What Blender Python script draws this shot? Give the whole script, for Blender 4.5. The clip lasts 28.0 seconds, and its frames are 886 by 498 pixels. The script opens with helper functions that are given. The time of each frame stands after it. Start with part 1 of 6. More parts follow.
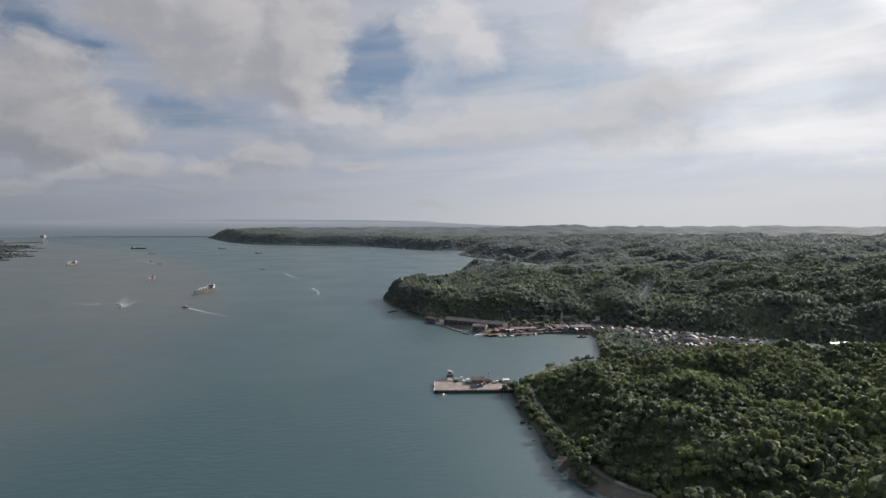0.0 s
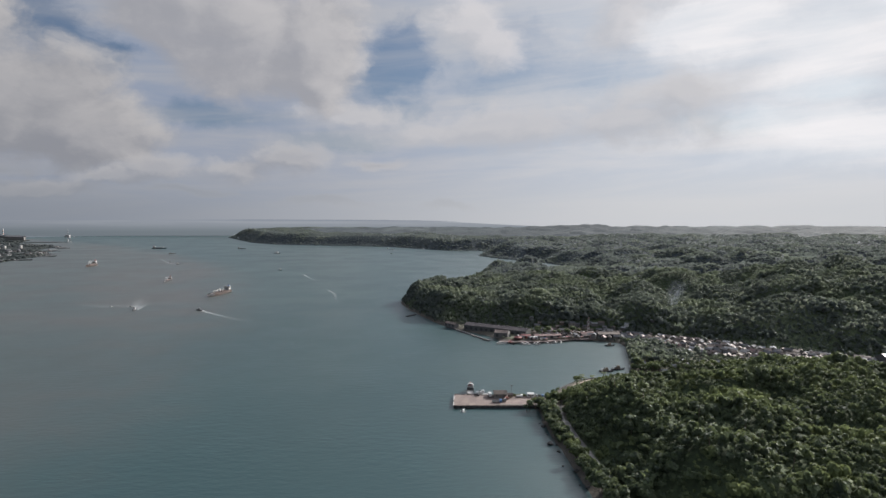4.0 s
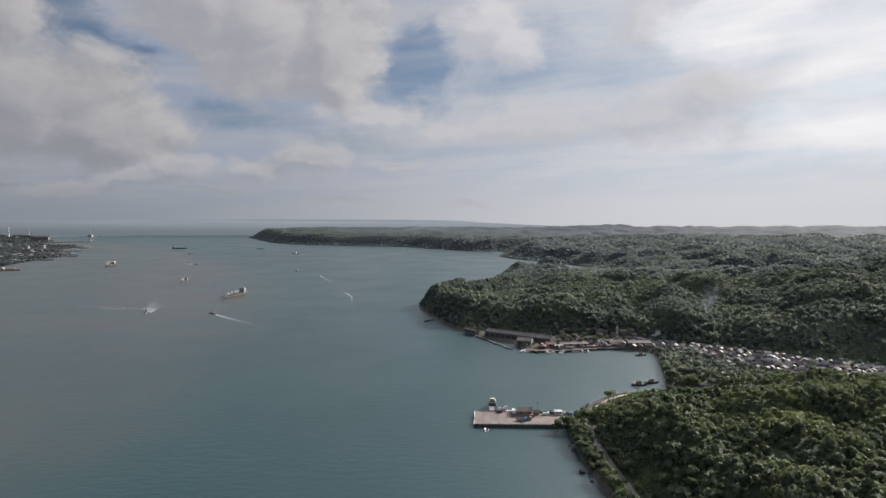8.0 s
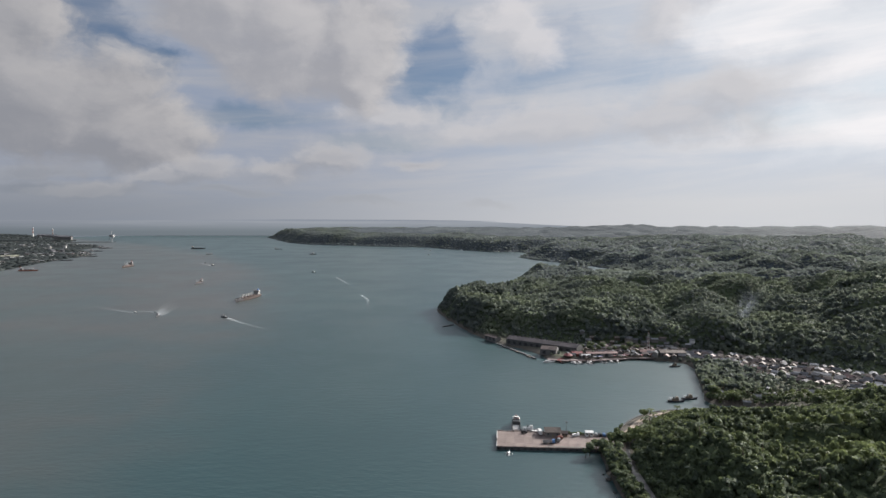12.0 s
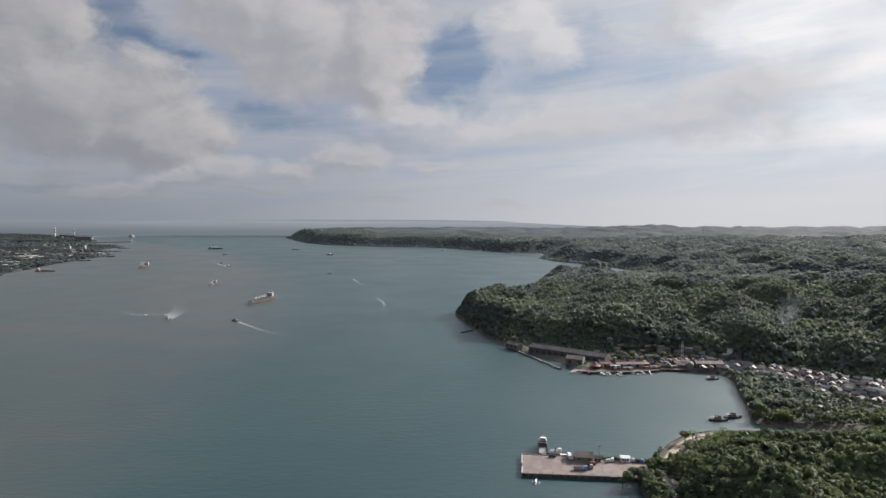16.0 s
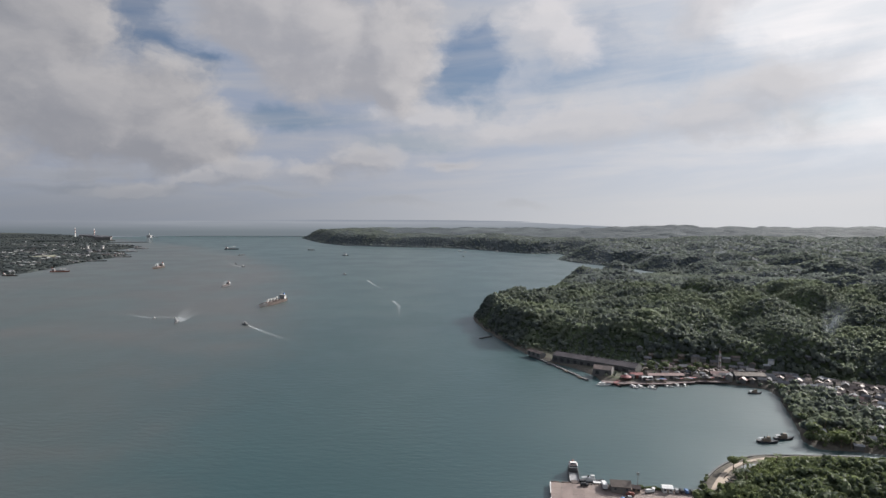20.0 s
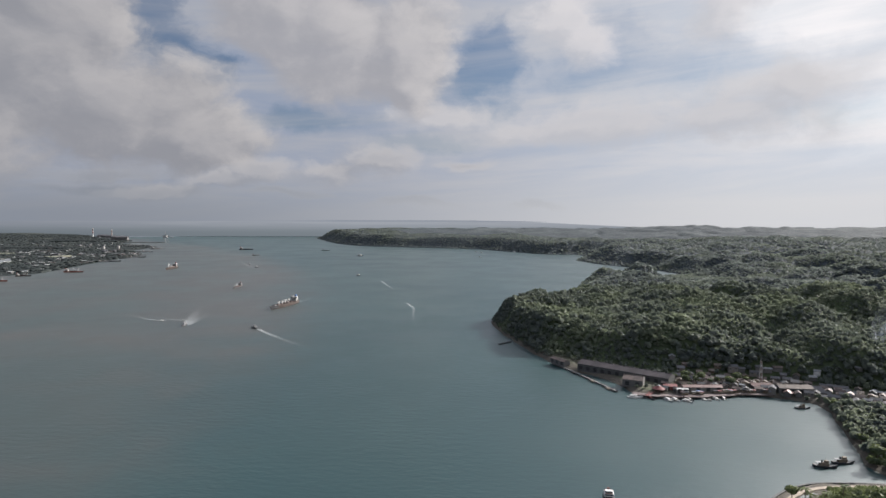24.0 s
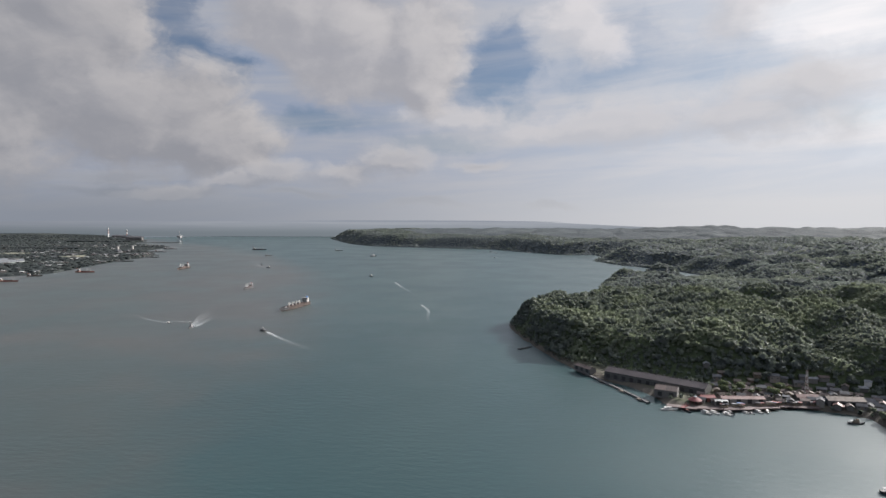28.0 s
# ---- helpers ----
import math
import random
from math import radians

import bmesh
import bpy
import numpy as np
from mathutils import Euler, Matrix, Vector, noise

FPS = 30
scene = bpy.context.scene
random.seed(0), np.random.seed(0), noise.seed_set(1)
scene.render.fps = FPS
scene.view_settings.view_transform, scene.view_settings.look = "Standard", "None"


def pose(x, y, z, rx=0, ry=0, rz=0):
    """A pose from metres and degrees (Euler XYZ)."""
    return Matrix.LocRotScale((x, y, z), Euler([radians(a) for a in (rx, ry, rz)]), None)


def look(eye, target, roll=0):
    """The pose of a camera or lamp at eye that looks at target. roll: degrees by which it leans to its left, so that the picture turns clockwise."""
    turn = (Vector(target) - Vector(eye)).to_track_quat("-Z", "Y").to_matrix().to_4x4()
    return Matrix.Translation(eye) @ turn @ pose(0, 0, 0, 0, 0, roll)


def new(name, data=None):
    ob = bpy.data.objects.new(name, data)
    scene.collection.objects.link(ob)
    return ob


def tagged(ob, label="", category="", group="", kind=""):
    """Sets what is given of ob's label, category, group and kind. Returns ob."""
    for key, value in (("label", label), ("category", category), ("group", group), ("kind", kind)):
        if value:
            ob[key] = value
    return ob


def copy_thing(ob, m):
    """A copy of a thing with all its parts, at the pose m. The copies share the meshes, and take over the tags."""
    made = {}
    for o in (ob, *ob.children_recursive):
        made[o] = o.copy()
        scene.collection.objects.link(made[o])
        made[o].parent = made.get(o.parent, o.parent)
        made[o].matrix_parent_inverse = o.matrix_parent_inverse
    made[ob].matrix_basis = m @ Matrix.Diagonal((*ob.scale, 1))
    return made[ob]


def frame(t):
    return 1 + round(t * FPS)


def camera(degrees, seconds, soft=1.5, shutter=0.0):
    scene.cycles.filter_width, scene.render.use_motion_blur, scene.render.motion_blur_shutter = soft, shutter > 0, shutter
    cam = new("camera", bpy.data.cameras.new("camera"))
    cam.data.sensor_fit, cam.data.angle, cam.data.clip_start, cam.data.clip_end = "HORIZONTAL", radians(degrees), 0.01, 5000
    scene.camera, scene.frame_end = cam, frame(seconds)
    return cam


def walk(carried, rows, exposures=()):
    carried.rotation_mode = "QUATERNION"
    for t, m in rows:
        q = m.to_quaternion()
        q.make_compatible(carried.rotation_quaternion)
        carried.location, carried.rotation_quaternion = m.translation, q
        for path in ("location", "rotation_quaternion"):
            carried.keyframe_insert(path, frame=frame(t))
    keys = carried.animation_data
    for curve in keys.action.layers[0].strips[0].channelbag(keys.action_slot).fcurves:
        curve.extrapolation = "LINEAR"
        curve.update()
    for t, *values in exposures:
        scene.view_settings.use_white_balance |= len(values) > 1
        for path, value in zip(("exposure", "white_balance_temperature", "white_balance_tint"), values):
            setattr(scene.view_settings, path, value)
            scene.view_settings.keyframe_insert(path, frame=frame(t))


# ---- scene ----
# A drone flies over a tropical strait: forested hill and pier below, a headland with a fishing town, ships at anchor.
# World: x right, y ahead at the start, z up from the water.
cam = camera(73.75, 28.0)
ROWS = [
    (0.0, 0.00, 0.00, 150.00, 0.000, -2.981, -0.177),
    (2.0, 0.07, 17.80, 150.94, 0.969, -3.009, -0.172),
    (4.0, -0.22, 36.10, 151.85, 1.931, -3.033, -0.166),
    (6.0, -0.87, 54.82, 152.70, 2.882, -3.051, -0.160),
    (8.0, -1.89, 73.87, 153.45, 3.821, -3.066, -0.153),
    (10.0, -3.30, 93.14, 154.09, 4.742, -3.076, -0.146),
    (12.0, -5.10, 112.54, 154.58, 5.644, -3.082, -0.139),
    (14.0, -7.29, 131.97, 154.90, 6.522, -3.083, -0.131),
    (16.0, -9.89, 151.34, 155.01, 7.374, -3.080, -0.123),
    (18.0, -12.91, 170.56, 154.90, 8.198, -3.072, -0.114),
    (20.0, -16.36, 189.52, 154.53, 8.988, -3.060, -0.105),
    (22.0, -20.23, 208.14, 153.88, 9.743, -3.043, -0.095),
    (24.0, -24.55, 226.32, 152.92, 10.459, -3.022, -0.085),
    (26.0, -29.31, 243.95, 151.61, 11.133, -2.997, -0.075),
    (28.0, -34.54, 260.96, 149.94, 11.762, -2.967, -0.064),
]
walk(cam, [(t, pose(x, y, z, 90 + pitch, roll, yaw)) for t, x, y, z, yaw, pitch, roll in ROWS], [(0.0, 0.94, 6400, 12), (14.0, 1.00, 6420, 12), (28.0, 1.05, 6460, 13)])

SUN_AZ, SUN_EL = 48.0, 28.0   # degrees clockwise from +y, and above the horizon


# ---- node helpers ----
def nd(nt, kind, **props):
    n = nt.nodes.new(kind)
    for k, v in props.items():
        setattr(n, k, v)
    return n


def wire(nt, a, b):
    nt.links.new(a, b)


def put(nt, sock, v):
    if isinstance(v, (int, float)):
        sock.default_value = v
    elif isinstance(v, tuple):
        sock.default_value = v if len(v) == len(sock.default_value) else (*v, 1.0)
    else:
        nt.links.new(v, sock)


def mth(nt, op, a, b=0.0, c=0.0, clamp=False):
    n = nd(nt, "ShaderNodeMath", operation=op, use_clamp=clamp)
    put(nt, n.inputs[0], a)
    put(nt, n.inputs[1], b)
    put(nt, n.inputs[2], c)
    return n.outputs[0]


def ramp01(nt, v, lo, hi, out_lo=0.0, out_hi=1.0):
    n = nd(nt, "ShaderNodeMapRange", interpolation_type="SMOOTHSTEP")
    put(nt, n.inputs[0], v)
    for k, x in zip((1, 2, 3, 4), (lo, hi, out_lo, out_hi)):
        n.inputs[k].default_value = x
    return n.outputs[0]


def mixc(nt, f, a, b, blend="MIX"):
    n = nd(nt, "ShaderNodeMix", data_type="RGBA", blend_type=blend)
    put(nt, n.inputs[0], f)
    put(nt, n.inputs[6], a)
    put(nt, n.inputs[7], b)
    return n.outputs[2]


def noise_tex(nt, vec, scale, detail=4.0, rough=0.55, dist=0.0):
    n = nd(nt, "ShaderNodeTexNoise")
    put(nt, n.inputs["Vector"], vec)
    n.inputs["Scale"].default_value = scale
    n.inputs["Detail"].default_value = detail
    n.inputs["Roughness"].default_value = rough
    n.inputs["Distortion"].default_value = dist
    return n.outputs["Fac"]


def xyz(nt, x, y, z):
    n = nd(nt, "ShaderNodeCombineXYZ")
    for k, v in enumerate((x, y, z)):
        put(nt, n.inputs[k], v)
    return n.outputs[0]


# ---- world: sky with broken cloud, and the sun ----
def make_world():
    w = bpy.data.worlds.new("world")
    scene.world = w
    w.use_nodes = True
    nt = w.node_tree
    nt.nodes.clear()
    sky = nd(nt, "ShaderNodeTexSky", sky_type="NISHITA", sun_disc=False, altitude=150.0, dust_density=2.0)
    sky.sun_elevation, sky.sun_rotation = radians(SUN_EL), radians(SUN_AZ)
    gen = nd(nt, "ShaderNodeTexCoord").outputs["Generated"]
    sp = nd(nt, "ShaderNodeSeparateXYZ")
    wire(nt, gen, sp.inputs[0])
    # bearing (degrees to the right of +y) and elevation
    az0 = mth(nt, "MULTIPLY", mth(nt, "ARCTAN2", sp.outputs[0], sp.outputs[1]), 57.2958)
    el0 = mth(nt, "MULTIPLY", mth(nt, "ARCSINE", sp.outputs[2]), 57.2958)

    def ellipses(items, az, el):
        """1 in the middle of a body, 0 at its rim, falling on outside."""
        out = None
        for a0, e0, wa, we in items:
            dx = mth(nt, "DIVIDE", mth(nt, "SUBTRACT", az, a0), wa)
            dy = mth(nt, "DIVIDE", mth(nt, "SUBTRACT", el, e0), we)
            r = mth(nt, "SQRT", mth(nt, "ADD", mth(nt, "MULTIPLY", dx, dx), mth(nt, "MULTIPLY", dy, dy)))
            b = mth(nt, "SUBTRACT", 1.0, r)
            out = b if out is None else mth(nt, "SMOOTH_MAX", out, b, 0.25)
        return mth(nt, "MAXIMUM", out, -2.0)

    def field(items, az, el, scale, rough, amp, seed, flat=1.4):
        """How deep inside the cloud bodies a direction lies, torn by turbulence."""
        n = noise_tex(nt, xyz(nt, az, mth(nt, "MULTIPLY", el, flat), seed), scale, 6.0, rough, 0.1)
        return mth(nt, "ADD", ellipses(items, az, el), mth(nt, "MULTIPLY", mth(nt, "SUBTRACT", n, 0.5), amp))

    def warp(az, el):
        """Directions pushed about a little by turbulence."""
        n = nd(nt, "ShaderNodeTexNoise")
        put(nt, n.inputs["Vector"], xyz(nt, az, mth(nt, "MULTIPLY", el, 1.5), 7.0))
        for k, v in (("Scale", 0.15), ("Detail", 7.0), ("Roughness", 0.58)):
            n.inputs[k].default_value = v
        q = nd(nt, "ShaderNodeSeparateColor")
        wire(nt, n.outputs["Color"], q.inputs[0])
        return (mth(nt, "ADD", az, mth(nt, "MULTIPLY", mth(nt, "SUBTRACT", q.outputs[0], 0.5), 5.5)),
                mth(nt, "ADD", el, mth(nt, "MULTIPLY", mth(nt, "SUBTRACT", q.outputs[1], 0.5), 3.6)))

    true_az, true_el = az0, el0
    az1, el1 = warp(mth(nt, "ADD", az0, 1.3), mth(nt, "ADD", el0, 1.1))
    az0, el0 = warp(az0, el0)
    # thin high veil, drawn out in streaks that rise a little to the right
    tilt = mth(nt, "ADD", true_el, mth(nt, "MULTIPLY", true_az, -0.05))
    hi = noise_tex(nt, xyz(nt, mth(nt, "MULTIPLY", true_az, 0.22), mth(nt, "MULTIPLY", tilt, 1.7), 11.0), 0.24, 7.0, 0.58, 0.35)
    streak = ramp01(nt, hi, 0.32, 0.68)
    right = ramp01(nt, true_az, -26.0, 30.0)
    veil = mixc(nt, streak, mixc(nt, right, (0.265, 0.315, 0.405), (0.570, 0.612, 0.664)), mixc(nt, right, (0.360, 0.380, 0.420), (0.672, 0.678, 0.690)))
    skyc = mixc(nt, 1.0, sky.outputs[0], (0.042, 0.052, 0.062), "MULTIPLY")
    c = veil
    for items, amp, most, seed, rim in ((PALE_GAPS, 1.3, 0.62, 52.0, 0.8), (BLUE_GAPS, 1.4, 0.85, 60.0, 0.5)):
        blue = ramp01(nt, field(items, az0, el0, 0.2, 0.6, amp, seed), -0.1, rim)
        c = mixc(nt, mth(nt, "MULTIPLY", blue, mth(nt, "SUBTRACT", most, mth(nt, "MULTIPLY", streak, 0.3))), c, skyc)
    # cloud layers, far to near: dark and lit tones, and how sharp the rim is
    for items, scale, amp, dark, lit, seed, cover, lo, hi_ in (
            (BAND, 0.16, 1.9, (0.47, 0.475, 0.495), (0.60, 0.585, 0.58), 25.0, 0.75, -0.25, 0.65),
            (STREAKS, 0.22, 1.3, (0.235, 0.258, 0.295), (0.36, 0.375, 0.40), 47.0, 0.75, -0.2, 0.6),
            (BODIES, 0.13, 1.25, (0.262, 0.270, 0.292), (0.50, 0.485, 0.475), 3.0, 0.95, -0.15, 0.30),
            (TOWER, 0.13, 1.15, (0.335, 0.340, 0.362), (0.60, 0.58, 0.565), 14.0, 0.93, -0.14, 0.28),
            (PUFFS, 0.22, 1.5, (0.30, 0.31, 0.335), (0.52, 0.505, 0.495), 33.0, 0.75, -0.3, 0.6),
            (LIT_PUFFS, 0.20, 1.8, (0.52, 0.525, 0.545), (0.72, 0.695, 0.685), 39.0, 0.8, -0.25, 0.6)):
        d0 = field(items, az0, el0, scale, 0.58, amp, seed)
        d1 = field(items, az1, el1, scale, 0.58, amp, seed)
        light = ramp01(nt, mth(nt, "SUBTRACT", d0, d1), -0.32, 0.5)
        thick = ramp01(nt, d0, 0.05, 0.9)
        body = mixc(nt, mth(nt, "MULTIPLY", thick, 0.45), mixc(nt, light, dark, lit), dark)
        c = mixc(nt, mth(nt, "MULTIPLY", ramp01(nt, d0, lo, hi_), cover), c, body)
    glow = field(BRIGHT, az0, el0, 0.16, 0.58, 1.5, 80.0)
    c = mixc(nt, mth(nt, "MULTIPLY", ramp01(nt, glow, -0.15, 0.8), 0.8), c, mixc(nt, streak, (0.74, 0.765, 0.785), (0.92, 0.90, 0.89)))
    # the sun behind thin cloud: a wide bright aureole, above and right of the view
    sdir = (math.sin(radians(SUN_AZ)) * math.cos(radians(SUN_EL)), math.cos(radians(SUN_AZ)) * math.cos(radians(SUN_EL)), math.sin(radians(SUN_EL)))
    dot = nd(nt, "ShaderNodeVectorMath", operation="DOT_PRODUCT")
    wire(nt, gen, dot.inputs[0])
    dot.inputs[1].default_value = sdir
    halo = mth(nt, "POWER", ramp01(nt, dot.outputs["Value"], 0.945, 1.0), 2.0)
    halo = mth(nt, "MULTIPLY", halo, mth(nt, "ADD", 0.6, mth(nt, "MULTIPLY", streak, 0.6)))
    c = mixc(nt, halo, c, (9.0, 8.7, 8.4))
    c = mixc(nt, ramp01(nt, field(SUNLIT_VEIL, az0, el0, 0.12, 0.5, 0.6, 90.0), 0.0, 1.0), c, (8.5, 8.4, 8.3))
    # thick air towards the horizon
    low = ramp01(nt, true_el, 5.5, 0.0)
    left = ramp01(nt, true_az, -45.0, 25.0)
    c = mixc(nt, mth(nt, "MULTIPLY", low, 0.86), c, mixc(nt, left, (0.215, 0.238, 0.270), (0.60, 0.61, 0.615)))
    # the vault grows brighter towards the zenith
    c = mixc(nt, 1.0, c, xyz(nt, *[ramp01(nt, true_el, 20.0, 75.0, 1.0, k) for k in (1.4, 1.45, 1.55)]), "MULTIPLY")
    bg = nd(nt, "ShaderNodeBackground")
    wire(nt, c, bg.inputs[0])
    bg.inputs[1].default_value = 0.53
    wire(nt, bg.outputs[0], nd(nt, "ShaderNodeOutputWorld").inputs[0])


# bearing, elevation, half width, half height in degrees
BLUE_GAPS = [(-36.4, 16.4, 4.0, 3.6), (-34.2, 14.6, 3.6, 2.3), (-31.6, 13.0, 3.0, 1.7), (-6.4, 14.2, 4.6, 5.0), (-26.0, 27.0, 14.0, 4.0)]
PALE_GAPS = [(4.5, 14.2, 7.5, 5.2), (12.0, 13.0, 8.0, 3.6), (25.0, 8.2, 7.5, 1.2), (31.0, 10.2, 5.0, 1.2), (-23.0, 8.6, 8.0, 1.6), (-12.0, 7.2, 6.0, 1.2)]
BODIES = [(-45.0, 12.5, 8.8, 8.5), (-39.5, 9.2, 9.0, 5.8), (-33.4, 6.9, 6.6, 3.6), (-44.0, 17.5, 5.0, 5.0), (-54.0, 10.0, 13.0, 9.0), (-66.0, 20.0, 17.0, 13.0), (-48.0, 29.0, 13.0, 7.0)]
TOWER = [(-25.5, 18.2, 6.2, 5.8), (-20.5, 16.4, 7.6, 7.2), (-14.6, 16.0, 5.6, 6.4), (-13.4, 12.6, 3.0, 3.2), (-20.0, 24.0, 12.0, 5.5)]
PUFFS = [(-27.6, 4.3, 3.6, 1.3), (-20.4, 4.4, 4.0, 1.2), (-16.6, 5.2, 3.8, 1.7), (-8.0, 5.0, 3.6, 0.8), (-36.0, 2.4, 5.0, 0.8), (-30.5, 3.3, 4.0, 0.8)]
LIT_PUFFS = [(0.6, 17.6, 3.2, 2.4), (2.6, 15.4, 3.2, 2.0), (14.6, 17.8, 3.0, 3.2), (17.0, 21.0, 5.0, 4.0)]
SUNLIT_VEIL = [(40.0, 40.0, 34.0, 18.0)]
BAND = [(2.0, 8.6, 13.0, 2.0), (14.5, 8.6, 9.0, 2.2), (-10.0, 9.6, 6.0, 1.3), (20.0, 11.0, 6.0, 2.0)]
STREAKS = [(-39.0, 2.6, 8.0, 0.7), (-40.0, 3.9, 6.0, 0.5), (-14.0, 1.5, 4.5, 0.55), (-1.4, 1.3, 3.0, 0.55), (-25.0, 2.2, 5.0, 0.5)]
BRIGHT = [(23.5, 16.5, 8.5, 4.6), (32.0, 14.0, 8.0, 6.5), (36.0, 24.0, 17.0, 10.0), (33.0, 7.0, 13.0, 3.5), (52.0, 36.0, 26.0, 20.0)]
make_world()
sun = new("sun", bpy.data.lights.new("sun", "SUN"))
sun.data.energy, sun.data.angle, sun.data.color = 4.4, radians(1.5), (1.0, 0.95, 0.87)
az, el = radians(SUN_AZ), radians(SUN_EL)
sun.matrix_world = look((900 * math.sin(az), 900 * math.cos(az), 900 * math.tan(el)), (0, 0, 0))


# ---- materials ----
def material(name, rough=0.8, metal=0.0, spec=0.3):
    m = bpy.data.materials.new(name)
    m.use_nodes = True
    nt = m.node_tree
    b = nt.nodes["Principled BSDF"]
    b.inputs["Roughness"].default_value, b.inputs["Metallic"].default_value = rough, metal
    b.inputs["Specular IOR Level"].default_value = spec
    return m, nt, b


def place(nt):
    return nd(nt, "ShaderNodeNewGeometry").outputs["Position"]


def bump(nt, b, height, dist, strength=1.0):
    n = nd(nt, "ShaderNodeBump")
    n.inputs["Distance"].default_value, n.inputs["Strength"].default_value = dist, strength
    put(nt, n.inputs["Height"], height)
    wire(nt, n.outputs[0], b.inputs["Normal"])


def simple(name, c1, c2, scale=0.6, rough=0.7, metal=0.0, bump_d=0.02, spec=0.3):
    """Two-tone surface with grain and larger stains."""
    m, nt, b = material(name, rough, metal, spec)
    p = place(nt)
    f = mth(nt, "ADD", mth(nt, "MULTIPLY", noise_tex(nt, p, scale, 5.0, 0.6), 0.6), mth(nt, "MULTIPLY", noise_tex(nt, p, scale * 7, 3.0), 0.4))
    rnd = nd(nt, "ShaderNodeObjectInfo").outputs["Random"]
    f = mth(nt, "ADD", f, mth(nt, "MULTIPLY", mth(nt, "SUBTRACT", rnd, 0.5), 0.15))
    wire(nt, mixc(nt, ramp01(nt, f, 0.3, 0.7), c1, c2), b.inputs["Base Color"])
    bump(nt, b, f, bump_d, 0.6)
    return m


def foliage(name, dark, light, patch, hue, glow=0.3, sheen=0.0):
    """Leaves: a tone for each clump, and a paler hue in wide noise patches."""
    m, nt, b = material(name, 0.7, 0.0, 0.18)
    p = place(nt)
    isl = nd(nt, "ShaderNodeNewGeometry").outputs["Random Per Island"]
    wide = noise_tex(nt, p, patch, 4.0, 0.55)
    f = mth(nt, "ADD", mth(nt, "MULTIPLY", isl, 0.45), mth(nt, "MULTIPLY", noise_tex(nt, p, 0.08, 4.0, 0.6), 0.55))
    c = mixc(nt, ramp01(nt, f, 0.22, 0.78), dark, light)
    c = mixc(nt, mth(nt, "MULTIPLY", ramp01(nt, wide, 0.47, 0.64), 0.8), c, hue)
    wire(nt, c, b.inputs["Base Color"])
    if sheen:   # a bluish sheen stands in for haze over the canopy
        b.inputs["Sheen Weight"].default_value, b.inputs["Sheen Roughness"].default_value = sheen, 0.55
        b.inputs["Sheen Tint"].default_value = (0.80, 0.90, 1.0, 1.0)
    # sunlight comes through the leaves
    thin = nd(nt, "ShaderNodeBsdfTranslucent")
    wire(nt, mixc(nt, 0.5, c, hue), thin.inputs[0])
    both = nd(nt, "ShaderNodeMixShader")
    both.inputs[0].default_value = glow
    wire(nt, b.outputs[0], both.inputs[1])
    wire(nt, thin.outputs[0], both.inputs[2])
    wire(nt, both.outputs[0], nt.nodes["Material Output"].inputs[0])
    return m


